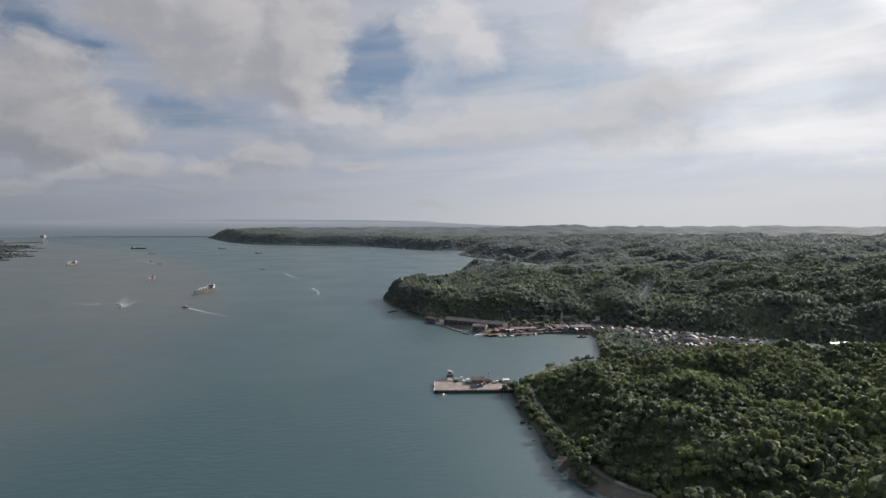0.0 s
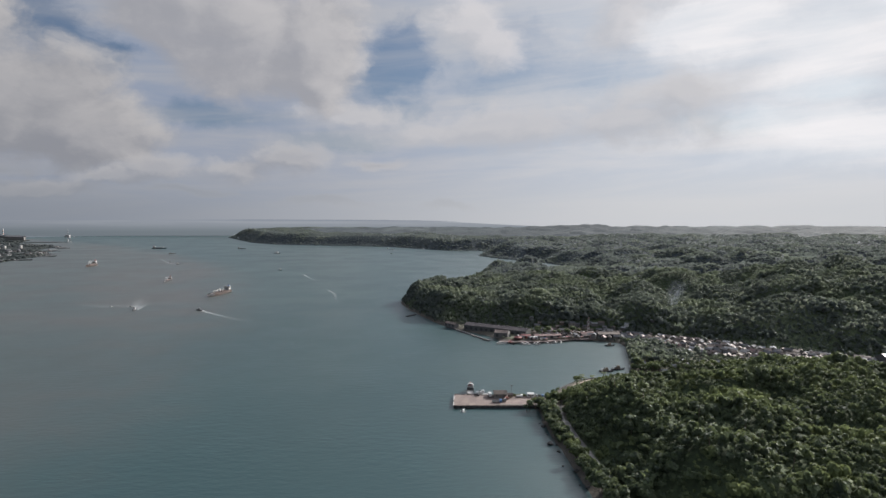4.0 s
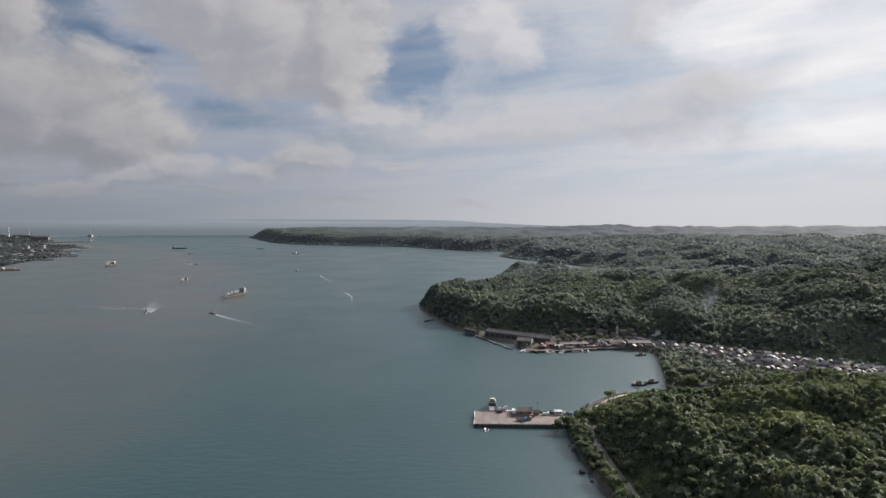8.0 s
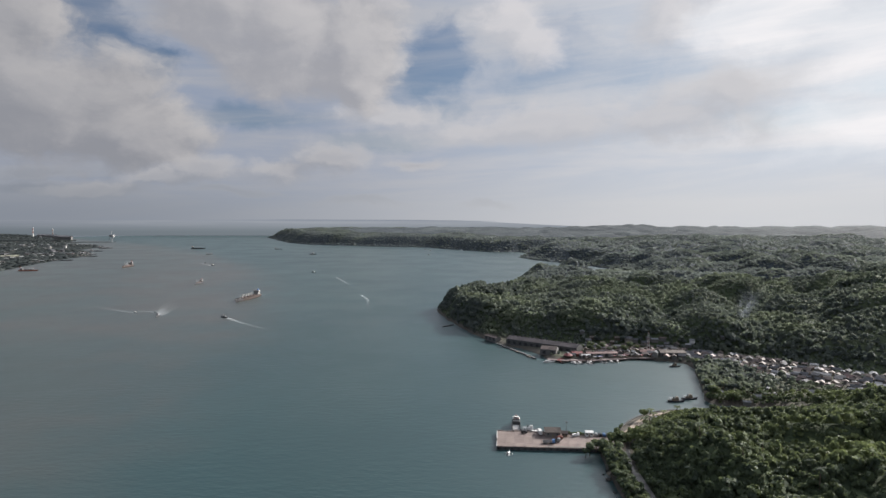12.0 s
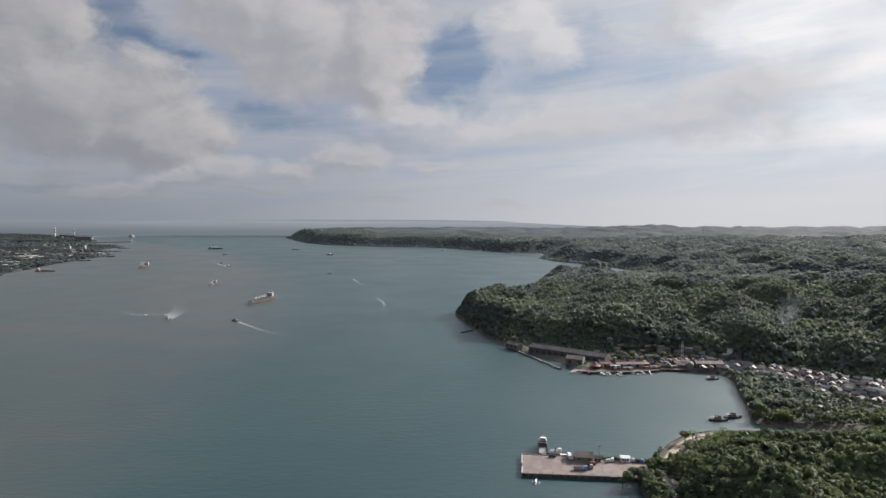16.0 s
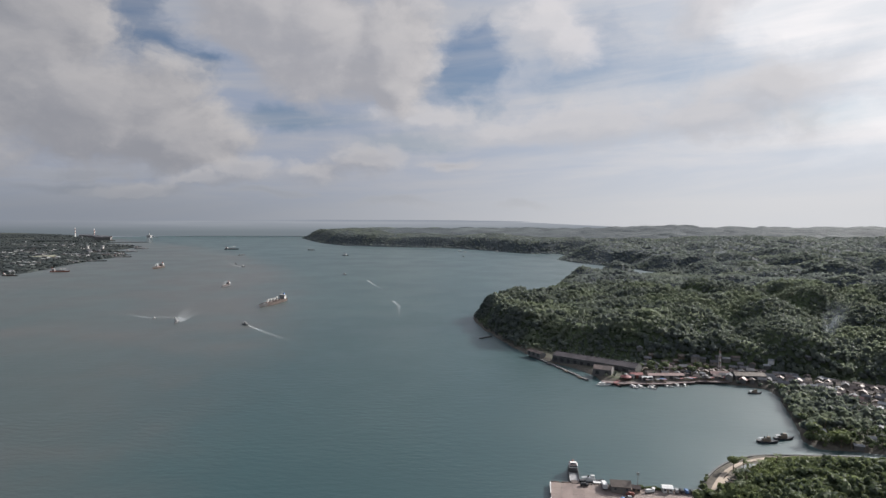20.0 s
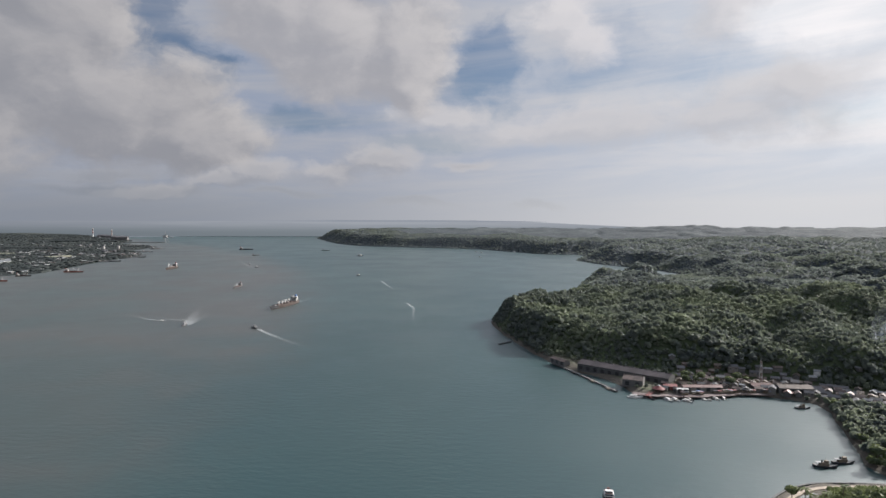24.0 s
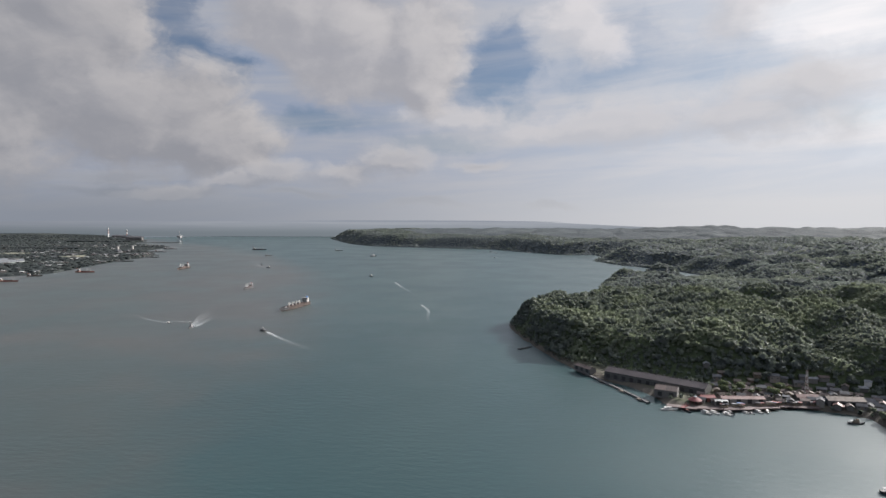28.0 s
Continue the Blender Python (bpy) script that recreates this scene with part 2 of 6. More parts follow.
def water_material():
    """Clear teal water of the bay side, and the silt-laden current of the strait beyond a wandering front."""
    m, nt, b = material("sea_water", 0.12, 0.0, 0.5)
    p = place(nt)
    q = nd(nt, "ShaderNodeSeparateXYZ")
    wire(nt, p, q.inputs[0])
    n1 = noise_tex(nt, p, 0.0022, 4.0, 0.5)
    n2 = noise_tex(nt, p, 0.0075, 4.0, 0.55)
    n3 = noise_tex(nt, p, 0.03, 4.0, 0.6)
    s = mth(nt, "SUBTRACT", q.outputs[1], 550.0)
    front = mth(nt, "ADD", -250.0, mth(nt, "ADD", mth(nt, "MULTIPLY", s, -0.115), mth(nt, "MULTIPLY", mth(nt, "MULTIPLY", s, s), -0.0002)))
    d = mth(nt, "SUBTRACT", front, q.outputs[0])
    d = mth(nt, "ADD", d, mth(nt, "MULTIPLY", mth(nt, "SUBTRACT", n2, 0.5), 120.0))
    d = mth(nt, "ADD", d, mth(nt, "MULTIPLY", mth(nt, "SUBTRACT", n3, 0.5), 45.0))
    silt = ramp01(nt, d, -60.0, 140.0)
    teal = mixc(nt, ramp01(nt, n1, 0.35, 0.65), (0.006, 0.028, 0.031), (0.011, 0.035, 0.037))
    grey = mixc(nt, ramp01(nt, mth(nt, "ADD", mth(nt, "MULTIPLY", n1, 0.5), mth(nt, "MULTIPLY", n2, 0.5)), 0.4, 0.6), (0.020, 0.035, 0.035), (0.037, 0.041, 0.039))
    wire(nt, mixc(nt, silt, teal, grey), b.inputs["Base Color"])
    b.inputs["IOR"].default_value = 1.58
    lane = nd(nt, "ShaderNodeMapping")
    lane.inputs["Rotation"].default_value, lane.inputs["Scale"].default_value = (0, 0, -0.55), (0.42, 1.0, 1.0)
    wire(nt, p, lane.inputs[0])
    # wind ruffles the open strait in patches, the bay behind the pier lies calm
    wind = ramp01(nt, noise_tex(nt, p, 0.009, 3.0, 0.55), 0.35, 0.65, 0.45, 1.0)
    lee = mth(nt, "MULTIPLY", ramp01(nt, mth(nt, "ADD", q.outputs[0], mth(nt, "MULTIPLY", n2, 60.0)), 0.0, 130.0), ramp01(nt, q.outputs[1], 480.0, 600.0))
    wind = mth(nt, "MULTIPLY", wind, mth(nt, "SUBTRACT", 1.0, mth(nt, "MULTIPLY", lee, 0.6)))
    ripple = mth(nt, "ADD", mth(nt, "MULTIPLY", noise_tex(nt, lane.outputs[0], 0.22, 2.0, 0.5), 1.0), mth(nt, "MULTIPLY", noise_tex(nt, lane.outputs[0], 0.7, 1.0, 0.5), 0.3))
    bump(nt, b, mth(nt, "MULTIPLY", wind, ripple), 0.42, 1.0)
    rough = mth(nt, "ADD", ramp01(nt, n2, 0.3, 0.7, 0.33, 0.41), mth(nt, "MULTIPLY", lee, 0.02))
    wire(nt, rough, b.inputs["Roughness"])
    return m


def ground_material():
    """Undergrowth, with bare soil and shore rock low down and by the roads."""
    m, nt, b = material("ground_cover", 0.9, 0.0, 0.1)
    p = place(nt)
    z = nd(nt, "ShaderNodeSeparateXYZ")
    wire(nt, p, z.inputs[0])
    f = mth(nt, "ADD", mth(nt, "MULTIPLY", noise_tex(nt, p, 0.03, 5.0, 0.65), 0.6), mth(nt, "MULTIPLY", noise_tex(nt, p, 0.3, 4.0), 0.4))
    wide = noise_tex(nt, p, 0.004, 3.0)
    green = mixc(nt, ramp01(nt, f, 0.34, 0.66), (0.028, 0.038, 0.022), (0.06, 0.078, 0.04))
    green = mixc(nt, ramp01(nt, wide, 0.5, 0.7, 0.0, 0.5), green, (0.085, 0.10, 0.06))
    soil = mixc(nt, f, (0.04, 0.037, 0.032), (0.12, 0.108, 0.09))
    low = ramp01(nt, mth(nt, "ADD", z.outputs[2], mth(nt, "MULTIPLY", f, 2.0)), 5.3, 3.7)
    wire(nt, mixc(nt, low, green, soil), b.inputs["Base Color"])
    bump(nt, b, noise_tex(nt, p, 0.06, 6.0, 0.7), 4.0, 0.8)
    return m


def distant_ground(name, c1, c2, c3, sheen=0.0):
    """Woodland seen from far off, told apart only by tone; haze or dimness sits in those tones."""
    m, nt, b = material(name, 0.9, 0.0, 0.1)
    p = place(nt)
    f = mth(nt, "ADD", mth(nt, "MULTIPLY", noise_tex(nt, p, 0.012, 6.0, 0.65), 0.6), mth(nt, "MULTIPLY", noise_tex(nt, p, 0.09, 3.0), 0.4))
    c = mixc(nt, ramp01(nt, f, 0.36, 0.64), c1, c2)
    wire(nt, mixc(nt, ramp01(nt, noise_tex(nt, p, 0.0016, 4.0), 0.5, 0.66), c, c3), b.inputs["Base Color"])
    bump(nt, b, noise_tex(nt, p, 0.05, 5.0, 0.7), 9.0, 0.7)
    # optional bluish sheen, a stand-in for haze
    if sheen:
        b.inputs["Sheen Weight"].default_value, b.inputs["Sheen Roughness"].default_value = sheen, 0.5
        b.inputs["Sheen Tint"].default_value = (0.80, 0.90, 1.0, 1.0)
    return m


M_WATER = water_material()
M_GROUND = ground_material()
# blue-grey base tones paint the haze of distance onto the plateau
M_FARGROUND_HAZED = distant_ground("plateau_woods_hazed", (0.031, 0.039, 0.045), (0.046, 0.056, 0.061), (0.058, 0.069, 0.072))
# spit ground painted dim, its tones well below the plateau's
M_SPITGROUND = distant_ground("spit_ground_dim", (0.014, 0.018, 0.019), (0.024, 0.029, 0.028), (0.04, 0.044, 0.038))
M_LEAF = foliage("hill_leaves", (0.040, 0.054, 0.040), (0.092, 0.118, 0.060), 0.022, (0.155, 0.184, 0.074), 0.38, 0.02)
# haze is put into the colour: leaves paler and bluer with distance
M_LEAF_MID_HAZED = foliage("headland_leaves_hazed", (0.070, 0.085, 0.088), (0.112, 0.130, 0.112), 0.012, (0.152, 0.178, 0.112), 0.45, 0.03)
M_LEAF_FAR_HAZED = foliage("plateau_leaves_hazed", (0.106, 0.124, 0.132), (0.136, 0.155, 0.150), 0.008, (0.150, 0.172, 0.136), 0.52)
# dusk copy of the foliage: the gloom is put into the leaf colour
M_LEAF_DUSK = foliage("spit_leaves_dusk", (0.013, 0.018, 0.019), (0.024, 0.030, 0.029), 0.006, (0.032, 0.038, 0.034), 0.15)
M_BARK = simple("bark", (0.07, 0.055, 0.04), (0.16, 0.13, 0.10), 1.5)
M_CONCRETE = simple("pier_concrete", (0.098, 0.076, 0.068), (0.165, 0.130, 0.115), 0.12)
M_DARKCON = simple("stained_concrete", (0.035, 0.038, 0.04), (0.09, 0.09, 0.088), 0.5)
M_ROAD = simple("road_concrete", (0.10, 0.096, 0.088), (0.165, 0.155, 0.14), 0.3)
M_SAND = simple("sand", (0.16, 0.13, 0.098), (0.26, 0.21, 0.16), 0.2)
M_ROCK = simple("shore_rock", (0.018, 0.018, 0.017), (0.055, 0.052, 0.048), 0.5, bump_d=0.3)


# ---- mesh helpers ----
def mesh_from(name, verts, faces, mat, smooth=False):
    """A mesh from numpy vertices (n, 3) and faces (m, 3 or 4)."""
    me = bpy.data.meshes.new(name)
    verts, faces = np.asarray(verts, np.float32), np.asarray(faces, np.int32)
    k = faces.shape[1]
    me.vertices.add(len(verts))
    me.vertices.foreach_set("co", verts.ravel())
    me.loops.add(faces.size)
    me.loops.foreach_set("vertex_index", faces.ravel())
    me.polygons.add(len(faces))
    me.polygons.foreach_set("loop_start", np.arange(0, faces.size, k, dtype=np.int32))
    me.polygons.foreach_set("use_smooth", np.full(len(faces), smooth))
    me.update(calc_edges=True)
    me.materials.append(mat)
    return me


def part(name, bm, mat, parent=None, label=""):
    me = bpy.data.meshes.new(name)
    bm.to_mesh(me)
    bm.free()
    me.materials.append(mat)
    ob = new(name, me)
    if parent:
        ob.parent = parent
    if label:
        ob["label"] = label
    return ob


def box(bm, cx, cy, cz, sx, sy, sz, rz=0.0, taper=1.0, bevel=0.0):
    """A box on its middle; taper narrows the top."""
    r = bmesh.ops.create_cube(bm, size=1.0)
    for v in r["verts"]:
        k = taper if v.co.z > 0 else 1.0
        v.co = Vector((v.co.x * sx * k, v.co.y * sy * k, v.co.z * sz))
    if bevel:
        es = list({e for v in r["verts"] for e in v.link_edges})
        out = bmesh.ops.bevel(bm, geom=es, offset=bevel, segments=1, affect="EDGES")
        vs = list({v for f in out["faces"] for v in f.verts} | {v for v in r["verts"] if v.is_valid})
    else:
        vs = r["verts"]
    bmesh.ops.transform(bm, matrix=Matrix.Translation((cx, cy, cz)) @ Matrix.Rotation(rz, 4, "Z"), verts=vs)
    return vs


def tube(bm, a, b, r1, r2=None, seg=6):
    a, b = Vector(a), Vector(b)
    d = b - a
    m = Matrix.Translation((a + b) / 2) @ d.to_track_quat("Z", "Y").to_matrix().to_4x4()
    return bmesh.ops.create_cone(bm, cap_ends=True, segments=seg, radius1=r1, radius2=r1 if r2 is None else r2, depth=d.length, matrix=m)["verts"]


def B():
    return bmesh.new()


# ---- noise and plan ----
def lattice(ix, iy, seed):
    h = (ix.astype(np.int64) * 374761393 + iy.astype(np.int64) * 668265263 + seed * 974711) & 0xFFFFFFFF
    h = ((h ^ (h >> 13)) * 1274126177) & 0xFFFFFFFF
    return ((h ^ (h >> 16)) & 0xFFFF) / 65535.0


def value_noise(x, y, seed=0):
    ix, iy = np.floor(x), np.floor(y)
    fx, fy = x - ix, y - iy
    fx, fy = fx * fx * (3 - 2 * fx), fy * fy * (3 - 2 * fy)
    a, b = lattice(ix, iy, seed), lattice(ix + 1, iy, seed)
    c, d = lattice(ix, iy + 1, seed), lattice(ix + 1, iy + 1, seed)
    return (a * (1 - fx) + b * fx) * (1 - fy) + (c * (1 - fx) + d * fx) * fy


def fbm(x, y, size, octaves=4, seed=0):
    out, amp, tot = 0.0, 1.0, 0.0
    for k in range(octaves):
        out = out + amp * value_noise(x / size + 17.3 * k, y / size - 9.1 * k, seed + k)
        tot += amp
        size, amp = size / 2.03, amp * 0.5
    return out / tot - 0.5


def knolls(x, y, cell, seed):
    """Rounded karst knolls, one to a jittered cell, 0 to 1."""
    best = np.zeros_like(x)
    ix, iy = np.floor(x / cell), np.floor(y / cell)
    for dx in (-1, 0, 1):
        for dy in (-1, 0, 1):
            jx, jy = ix + dx, iy + dy
            px = (jx + 0.15 + 0.7 * lattice(jx, jy, seed)) * cell
            py = (jy + 0.15 + 0.7 * lattice(jx, jy, seed + 5)) * cell
            r = cell * (0.45 + 0.45 * lattice(jx, jy, seed + 9))
            hgt = 0.45 + 0.55 * lattice(jx, jy, seed + 13)
            q = ((x - px) ** 2 + (y - py) ** 2) / r ** 2
            best = np.maximum(best, hgt * np.clip(1 - q, 0, 1) ** 0.8)
    return best


def sstep(v, lo, hi):
    t = np.clip((v - lo) / (hi - lo), 0, 1)
    return t * t * (3 - 2 * t)


def seg_dist(x, y, pts, closed=False):
    best = np.full(np.shape(x), 1e9)
    for (ax, ay), (bx, by) in zip(pts, pts[1:] + (pts[:1] if closed else [])):
        vx, vy = bx - ax, by - ay
        t = np.clip(((x - ax) * vx + (y - ay) * vy) / (vx * vx + vy * vy + 1e-9), 0, 1)
        best = np.minimum(best, np.hypot(x - ax - t * vx, y - ay - t * vy))
    return best


def inside(x, y, pts):
    r = np.zeros(np.shape(x), bool)
    for (ax, ay), (bx, by) in zip(pts, pts[1:] + pts[:1]):
        if ay != by:
            r ^= ((ay > y) != (by > y)) & (x < (bx - ax) * (y - ay) / (by - ay) + ax)
    return r


# shoreline of the near hill, the bay and the headland
NEAR_COAST = [(150, -320), (128, 150), (108, 262), (97, 306), (81, 320), (72, 342), (68, 382), (64, 424), (60, 470), (60, 500), (76, 531),
              (90, 558), (105, 575), (124, 588), (150, 594), (190, 597), (235, 603), (205, 609), (172, 611), (168, 626), (175, 650), (183, 678),
              (195, 730), (193, 754), (168, 763), (142, 766), (113, 757), (90, 749), (62, 746), (49, 755), (42, 775), (20, 803), (-13, 838),
              (-28, 860), (-44, 888), (-60, 931), (-77, 981), (-96, 1031), (-112, 1086)]
# and of the bays beyond, out to the far headland
FAR_COAST = [(-108, 1125), (-80, 1180), (-40, 1260), (0, 1360), (25, 1480), (42, 1600), (50, 1680), (95, 1760), (190, 1790), (260, 1830), (335, 1885), (256, 2080), (141, 2225),
             (58, 2390), (75, 2500), (110, 2640), (76, 2745), (-37, 2724), (-209, 2891), (-385, 3094), (-742, 3180), (-1052, 3296),
             (-1271, 3535), (-1480, 3900), (-1750, 4390), (-1700, 4470), (-1200, 4800), (-700, 5300), (6000, 5300), (6000, -320)]
MAINLAND = NEAR_COAST + FAR_COAST
SPIT = [(-1440, 1490), (-1385, 1580), (-1430, 1710), (-1495, 1865), (-1570, 2090), (-1600, 2270), (-1750, 2480), (-1900, 2600), (-2050, 3000),
        (-2350, 3150), (-2520, 3280), (-2560, 3400), (-2900, 3700), (-3600, 4200), (-5400, 4700), (-5400, 1300), (-1700, 1250)]
VALLEY = [(-20, 852), (20, 818), (60, 792), (120, 782), (190, 772), (260, 735), (330, 682), (420, 630), (560, 585), (900, 520)]
GULLY = [(290, 800), (300, 880), (330, 980), (390, 1090)]
MARSH = [(205, 640), (235, 670), (285, 690), (330, 650)]
PADDIES = [(350, 592), (400, 588), (480, 582), (620, 570)]
MANGROVE = [(192, 630), (204, 665), (208, 716)]
CAUSEWAY = [(68, 470), (76, 500), (80, 527), (95, 556), (109, 573), (126, 584), (150, 589), (190, 592)]
COAST_ROAD = [(190, 262), (150, 282), (112, 303), (90, 328), (83, 365), (80, 402), (76, 440), (75, 475), (78, 505)]


def land_dist(x, y):
    """Metres inland of the shore; negative over water."""
    d1 = seg_dist(x, y, MAINLAND, True) * np.where(inside(x, y, MAINLAND), 1, -1)
    d2 = seg_dist(x, y, SPIT, True) * np.where(inside(x, y, SPIT), 1, -1)
    return d1, d2


def height(x, y):
    x, y = np.asarray(x, float), np.asarray(y, float)
    d, ds = land_dist(x, y)
    wob = np.where(y > 640, 1.0, 0.35)
    d = d + wob * 5 * fbm(x, y, 40, 3, 3) * 2 + np.where(y > 2300, 50, 0) * fbm(x, y, 300, 3, 8)
    shore = np.where(d > 0, 3.0 * sstep(d, 0, 7) + 0.4, np.maximum(d * 0.35, -6))
    wx, wy = x + 36 * fbm(x, y, 90, 2, 91), y + 36 * fbm(x, y, 90, 2, 92)
    k1, k2 = knolls(wx, wy, 120, 21), knolls(wx, wy, 210, 33)
    # near hill
    k3 = knolls(wx, wy, 75, 44)
    near = 19 * sstep(d, 12, 60) + 27 * (k3 - 0.22) * sstep(d, 15, 60) + 8 * fbm(x, y, 40, 3, 2) * sstep(d, 8, 30)
    near = near * sstep(y, 640, 560) * sstep(y - 0.0 * x, 150, 260)
    near = np.minimum(near, 0.27 * np.maximum(seg_dist(x, y, CAUSEWAY[3:] + [(225, 599)]) - 9, 0))
    near = near * (1 - 0.75 * sstep(x, 290, 420) * sstep(y, 470, 560)) * sstep(seg_dist(x, y, PADDIES), 22, 65)
    # headland and the plateau behind it
    rise = sstep(d, 1, 34 + 0.05 * np.clip(y - 1200, 0, 2000) + 30 * sstep(x, 20, 150))
    up = 15 - 5 * sstep(y, 1180, 1330) + 30 * sstep(y, 1850, 2500) + 18 * sstep(y, 2900, 4700)
    calm = 1 - 0.35 * sstep(y, 1250, 1400) * sstep(y, 1950, 1800) * sstep(x, 700, 400)
    deep = sstep(x, 40, 220)
    up = up + calm * ((13 + 26 * deep) * (k1 - 0.18 * deep) * (1 - 0.6 * sstep(y, 1900, 2400)) + (8 + 11 * deep) * (k3 - 0.3) * sstep(y, 2400, 1300) + (4 + 11 * sstep(y, 1500, 2200)) * (k2 - 0.15)) + 14 * sstep(x, 350, 800)
    up = up + (8 + 8 * sstep(y, 1800, 2400)) * fbm(x, y, 160, 4, 6) + 30 * sstep(y, 2500, 4500) * fbm(x, y, 900, 3, 14)
    up = np.maximum(up, 4.0)
    up = up + 26 * np.exp(-((x - 620) ** 2 / 180 ** 2 + (y - 830) ** 2 / 110 ** 2))
    plate = up * rise * sstep(y, 560, 700)
    plate = plate * (1 - 0.9 * np.exp(-(((x - 305) / 100) ** 2 + ((y - 1725) / 150) ** 2) ** 2))
    plate = np.where(x > 420, np.maximum(plate, up * sstep(d, 10, 60) * sstep(x, 500, 900)), plate)
    dv = np.minimum(seg_dist(x, y, VALLEY), seg_dist(x, y, MARSH))
    plate = plate * (1 - 0.6 * np.exp(-(seg_dist(x, y, GULLY) / 38) ** 2))
    saddle = seg_dist(x, y, [(215, 1380), (270, 1600), (310, 1790)])
    plate = np.where(y > 1250, np.minimum(plate, 34 - 26 * sstep(y, 1350, 1720) + 0.5 * np.maximum(saddle - 60, 0)), plate)
    open_ = sstep(dv, 24 + 14 * sstep(x, 150, 260), 75 + 45 * sstep(x, 200, 400))
    h = shore + np.maximum(near, plate * open_) * (d > 0)
    # two knobs at the mouth of the second bay
    h = h + sstep(d, 2, 22) * (19 * np.exp(-(((x - 92) / 34) ** 2 + ((y - 1690) / 55) ** 2)) + 21 * np.exp(-(((x - 188) / 42) ** 2 + ((y - 1735) / 45) ** 2)))
    # benches for the roads
    for path, lev in ((COAST_ROAD, 3.8), (CAUSEWAY, 1.9)):
        w = sstep(seg_dist(x, y, path), 10, 4.5)
        h = h * (1 - w) + lev * w
    # the low spit across the strait
    hs = np.where(ds > 0, 2.5 * sstep(ds, 0, 25) + 3 * sstep(ds, 200, 1500) + 22 * sstep(y, 3300, 4400), np.maximum(ds * 0.2, -6))
    return np.maximum(h, hs)


# ---- ground and sea ----
def stretch(*runs):
    """Grid lines: runs of (start, end, first step, last step)."""
    out = []
    for a, b, s0, s1 in runs:
        v = a
        while v < b - 0.3 * s0:
            out.append(v)
            v += s0 + (s1 - s0) * (v - a) / (b - a)
    out.append(runs[-1][1])
    return np.array(out)


GRID = []


def make_ground():
    gx = stretch((-5300, -2600, 90, 50), (-2600, -1300, 30, 30), (-1300, -220, 30, 12), (-220, 700, 5, 5), (700, 5200, 6, 80))
    gy = stretch((-320, 220, 40, 6), (220, 1250, 5, 5), (1250, 4960, 6, 30))
    X, Y = np.meshgrid(gx, gy)
    Z = height(X, Y)
    GRID.extend((gx, gy, Z))
    ny, nx = X.shape
    idx = np.arange(nx * ny).reshape(ny, nx)
    f = np.stack([idx[:-1, :-1], idx[:-1, 1:], idx[1:, 1:], idx[1:, :-1]], -1).reshape(-1, 4)
    keep = (Z.ravel()[f] > -4).any(1)
    f = f[keep]
    used, inv = np.unique(f, return_inverse=True)
    V = np.stack([X.ravel(), Y.ravel(), Z.ravel()], -1)[used]
    ob = new("ground", mesh_from("ground", V, inv.reshape(-1, 4), M_GROUND, True))
    ob.data.materials.append(M_FARGROUND_HAZED)
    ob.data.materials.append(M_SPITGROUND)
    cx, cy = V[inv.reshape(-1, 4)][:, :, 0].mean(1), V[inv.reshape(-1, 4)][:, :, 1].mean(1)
    # 0 plain ground, 1 haze-toned plateau, 2 dim-toned spit
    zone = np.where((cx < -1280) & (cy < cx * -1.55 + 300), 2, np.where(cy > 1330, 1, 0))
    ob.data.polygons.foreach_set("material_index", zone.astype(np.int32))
    tagged(ob, "green hilly ground with low rocky shore and valley", "ground", kind="structure")


make_ground()
rr = np.array([0, 200, 500, 1000, 2000, 3500, 5400.0])
aa = np.linspace(0, 2 * math.pi, 97)[:-1]
V = np.concatenate([[(0, 0, 0)]] + [np.stack([r * np.cos(aa), r * np.sin(aa), 0 * aa], -1) for r in rr[1:]])
F = [(1 + 96 * k + i, 1 + 96 * (k + 1) + i, 1 + 96 * (k + 1) + (i + 1) % 96, 1 + 96 * k + (i + 1) % 96) for k in range(len(rr) - 2) for i in range(96)]
sea = new("water", mesh_from("water", V, F, M_WATER))
bm = bmesh.new()
bm.from_mesh(sea.data)
bm.verts.ensure_lookup_table()
for i in range(96):
    bm.faces.new((bm.verts[0], bm.verts[1 + i], bm.verts[1 + (i + 1) % 96]))
bm.to_mesh(sea.data)
bm.free()
tagged(sea, "calm teal sea with grey silt streaks and small ripples", "sea", kind="structure")


def ground_z(x, y):
    """Height of the ground sheet under a point."""
    gx, gy, Z = GRID
    i = min(max(int(np.searchsorted(gx, x)) - 1, 0), len(gx) - 2)
    k = min(max(int(np.searchsorted(gy, y)) - 1, 0), len(gy) - 2)
    u, v = (x - gx[i]) / (gx[i + 1] - gx[i]), (y - gy[k]) / (gy[k + 1] - gy[k])
    return float((Z[k, i] * (1 - u) + Z[k, i + 1] * u) * (1 - v) + (Z[k + 1, i] * (1 - u) + Z[k + 1, i + 1] * u) * v)


def smooth_path(pts, rounds=2):
    pts = [Vector(p) for p in pts]
    for _ in range(rounds):
        out = [pts[0]]
        for a, b in zip(pts, pts[1:]):
            out += [a * 0.75 + b * 0.25, a * 0.25 + b * 0.75]
        pts = out + [pts[-1]]
    return pts


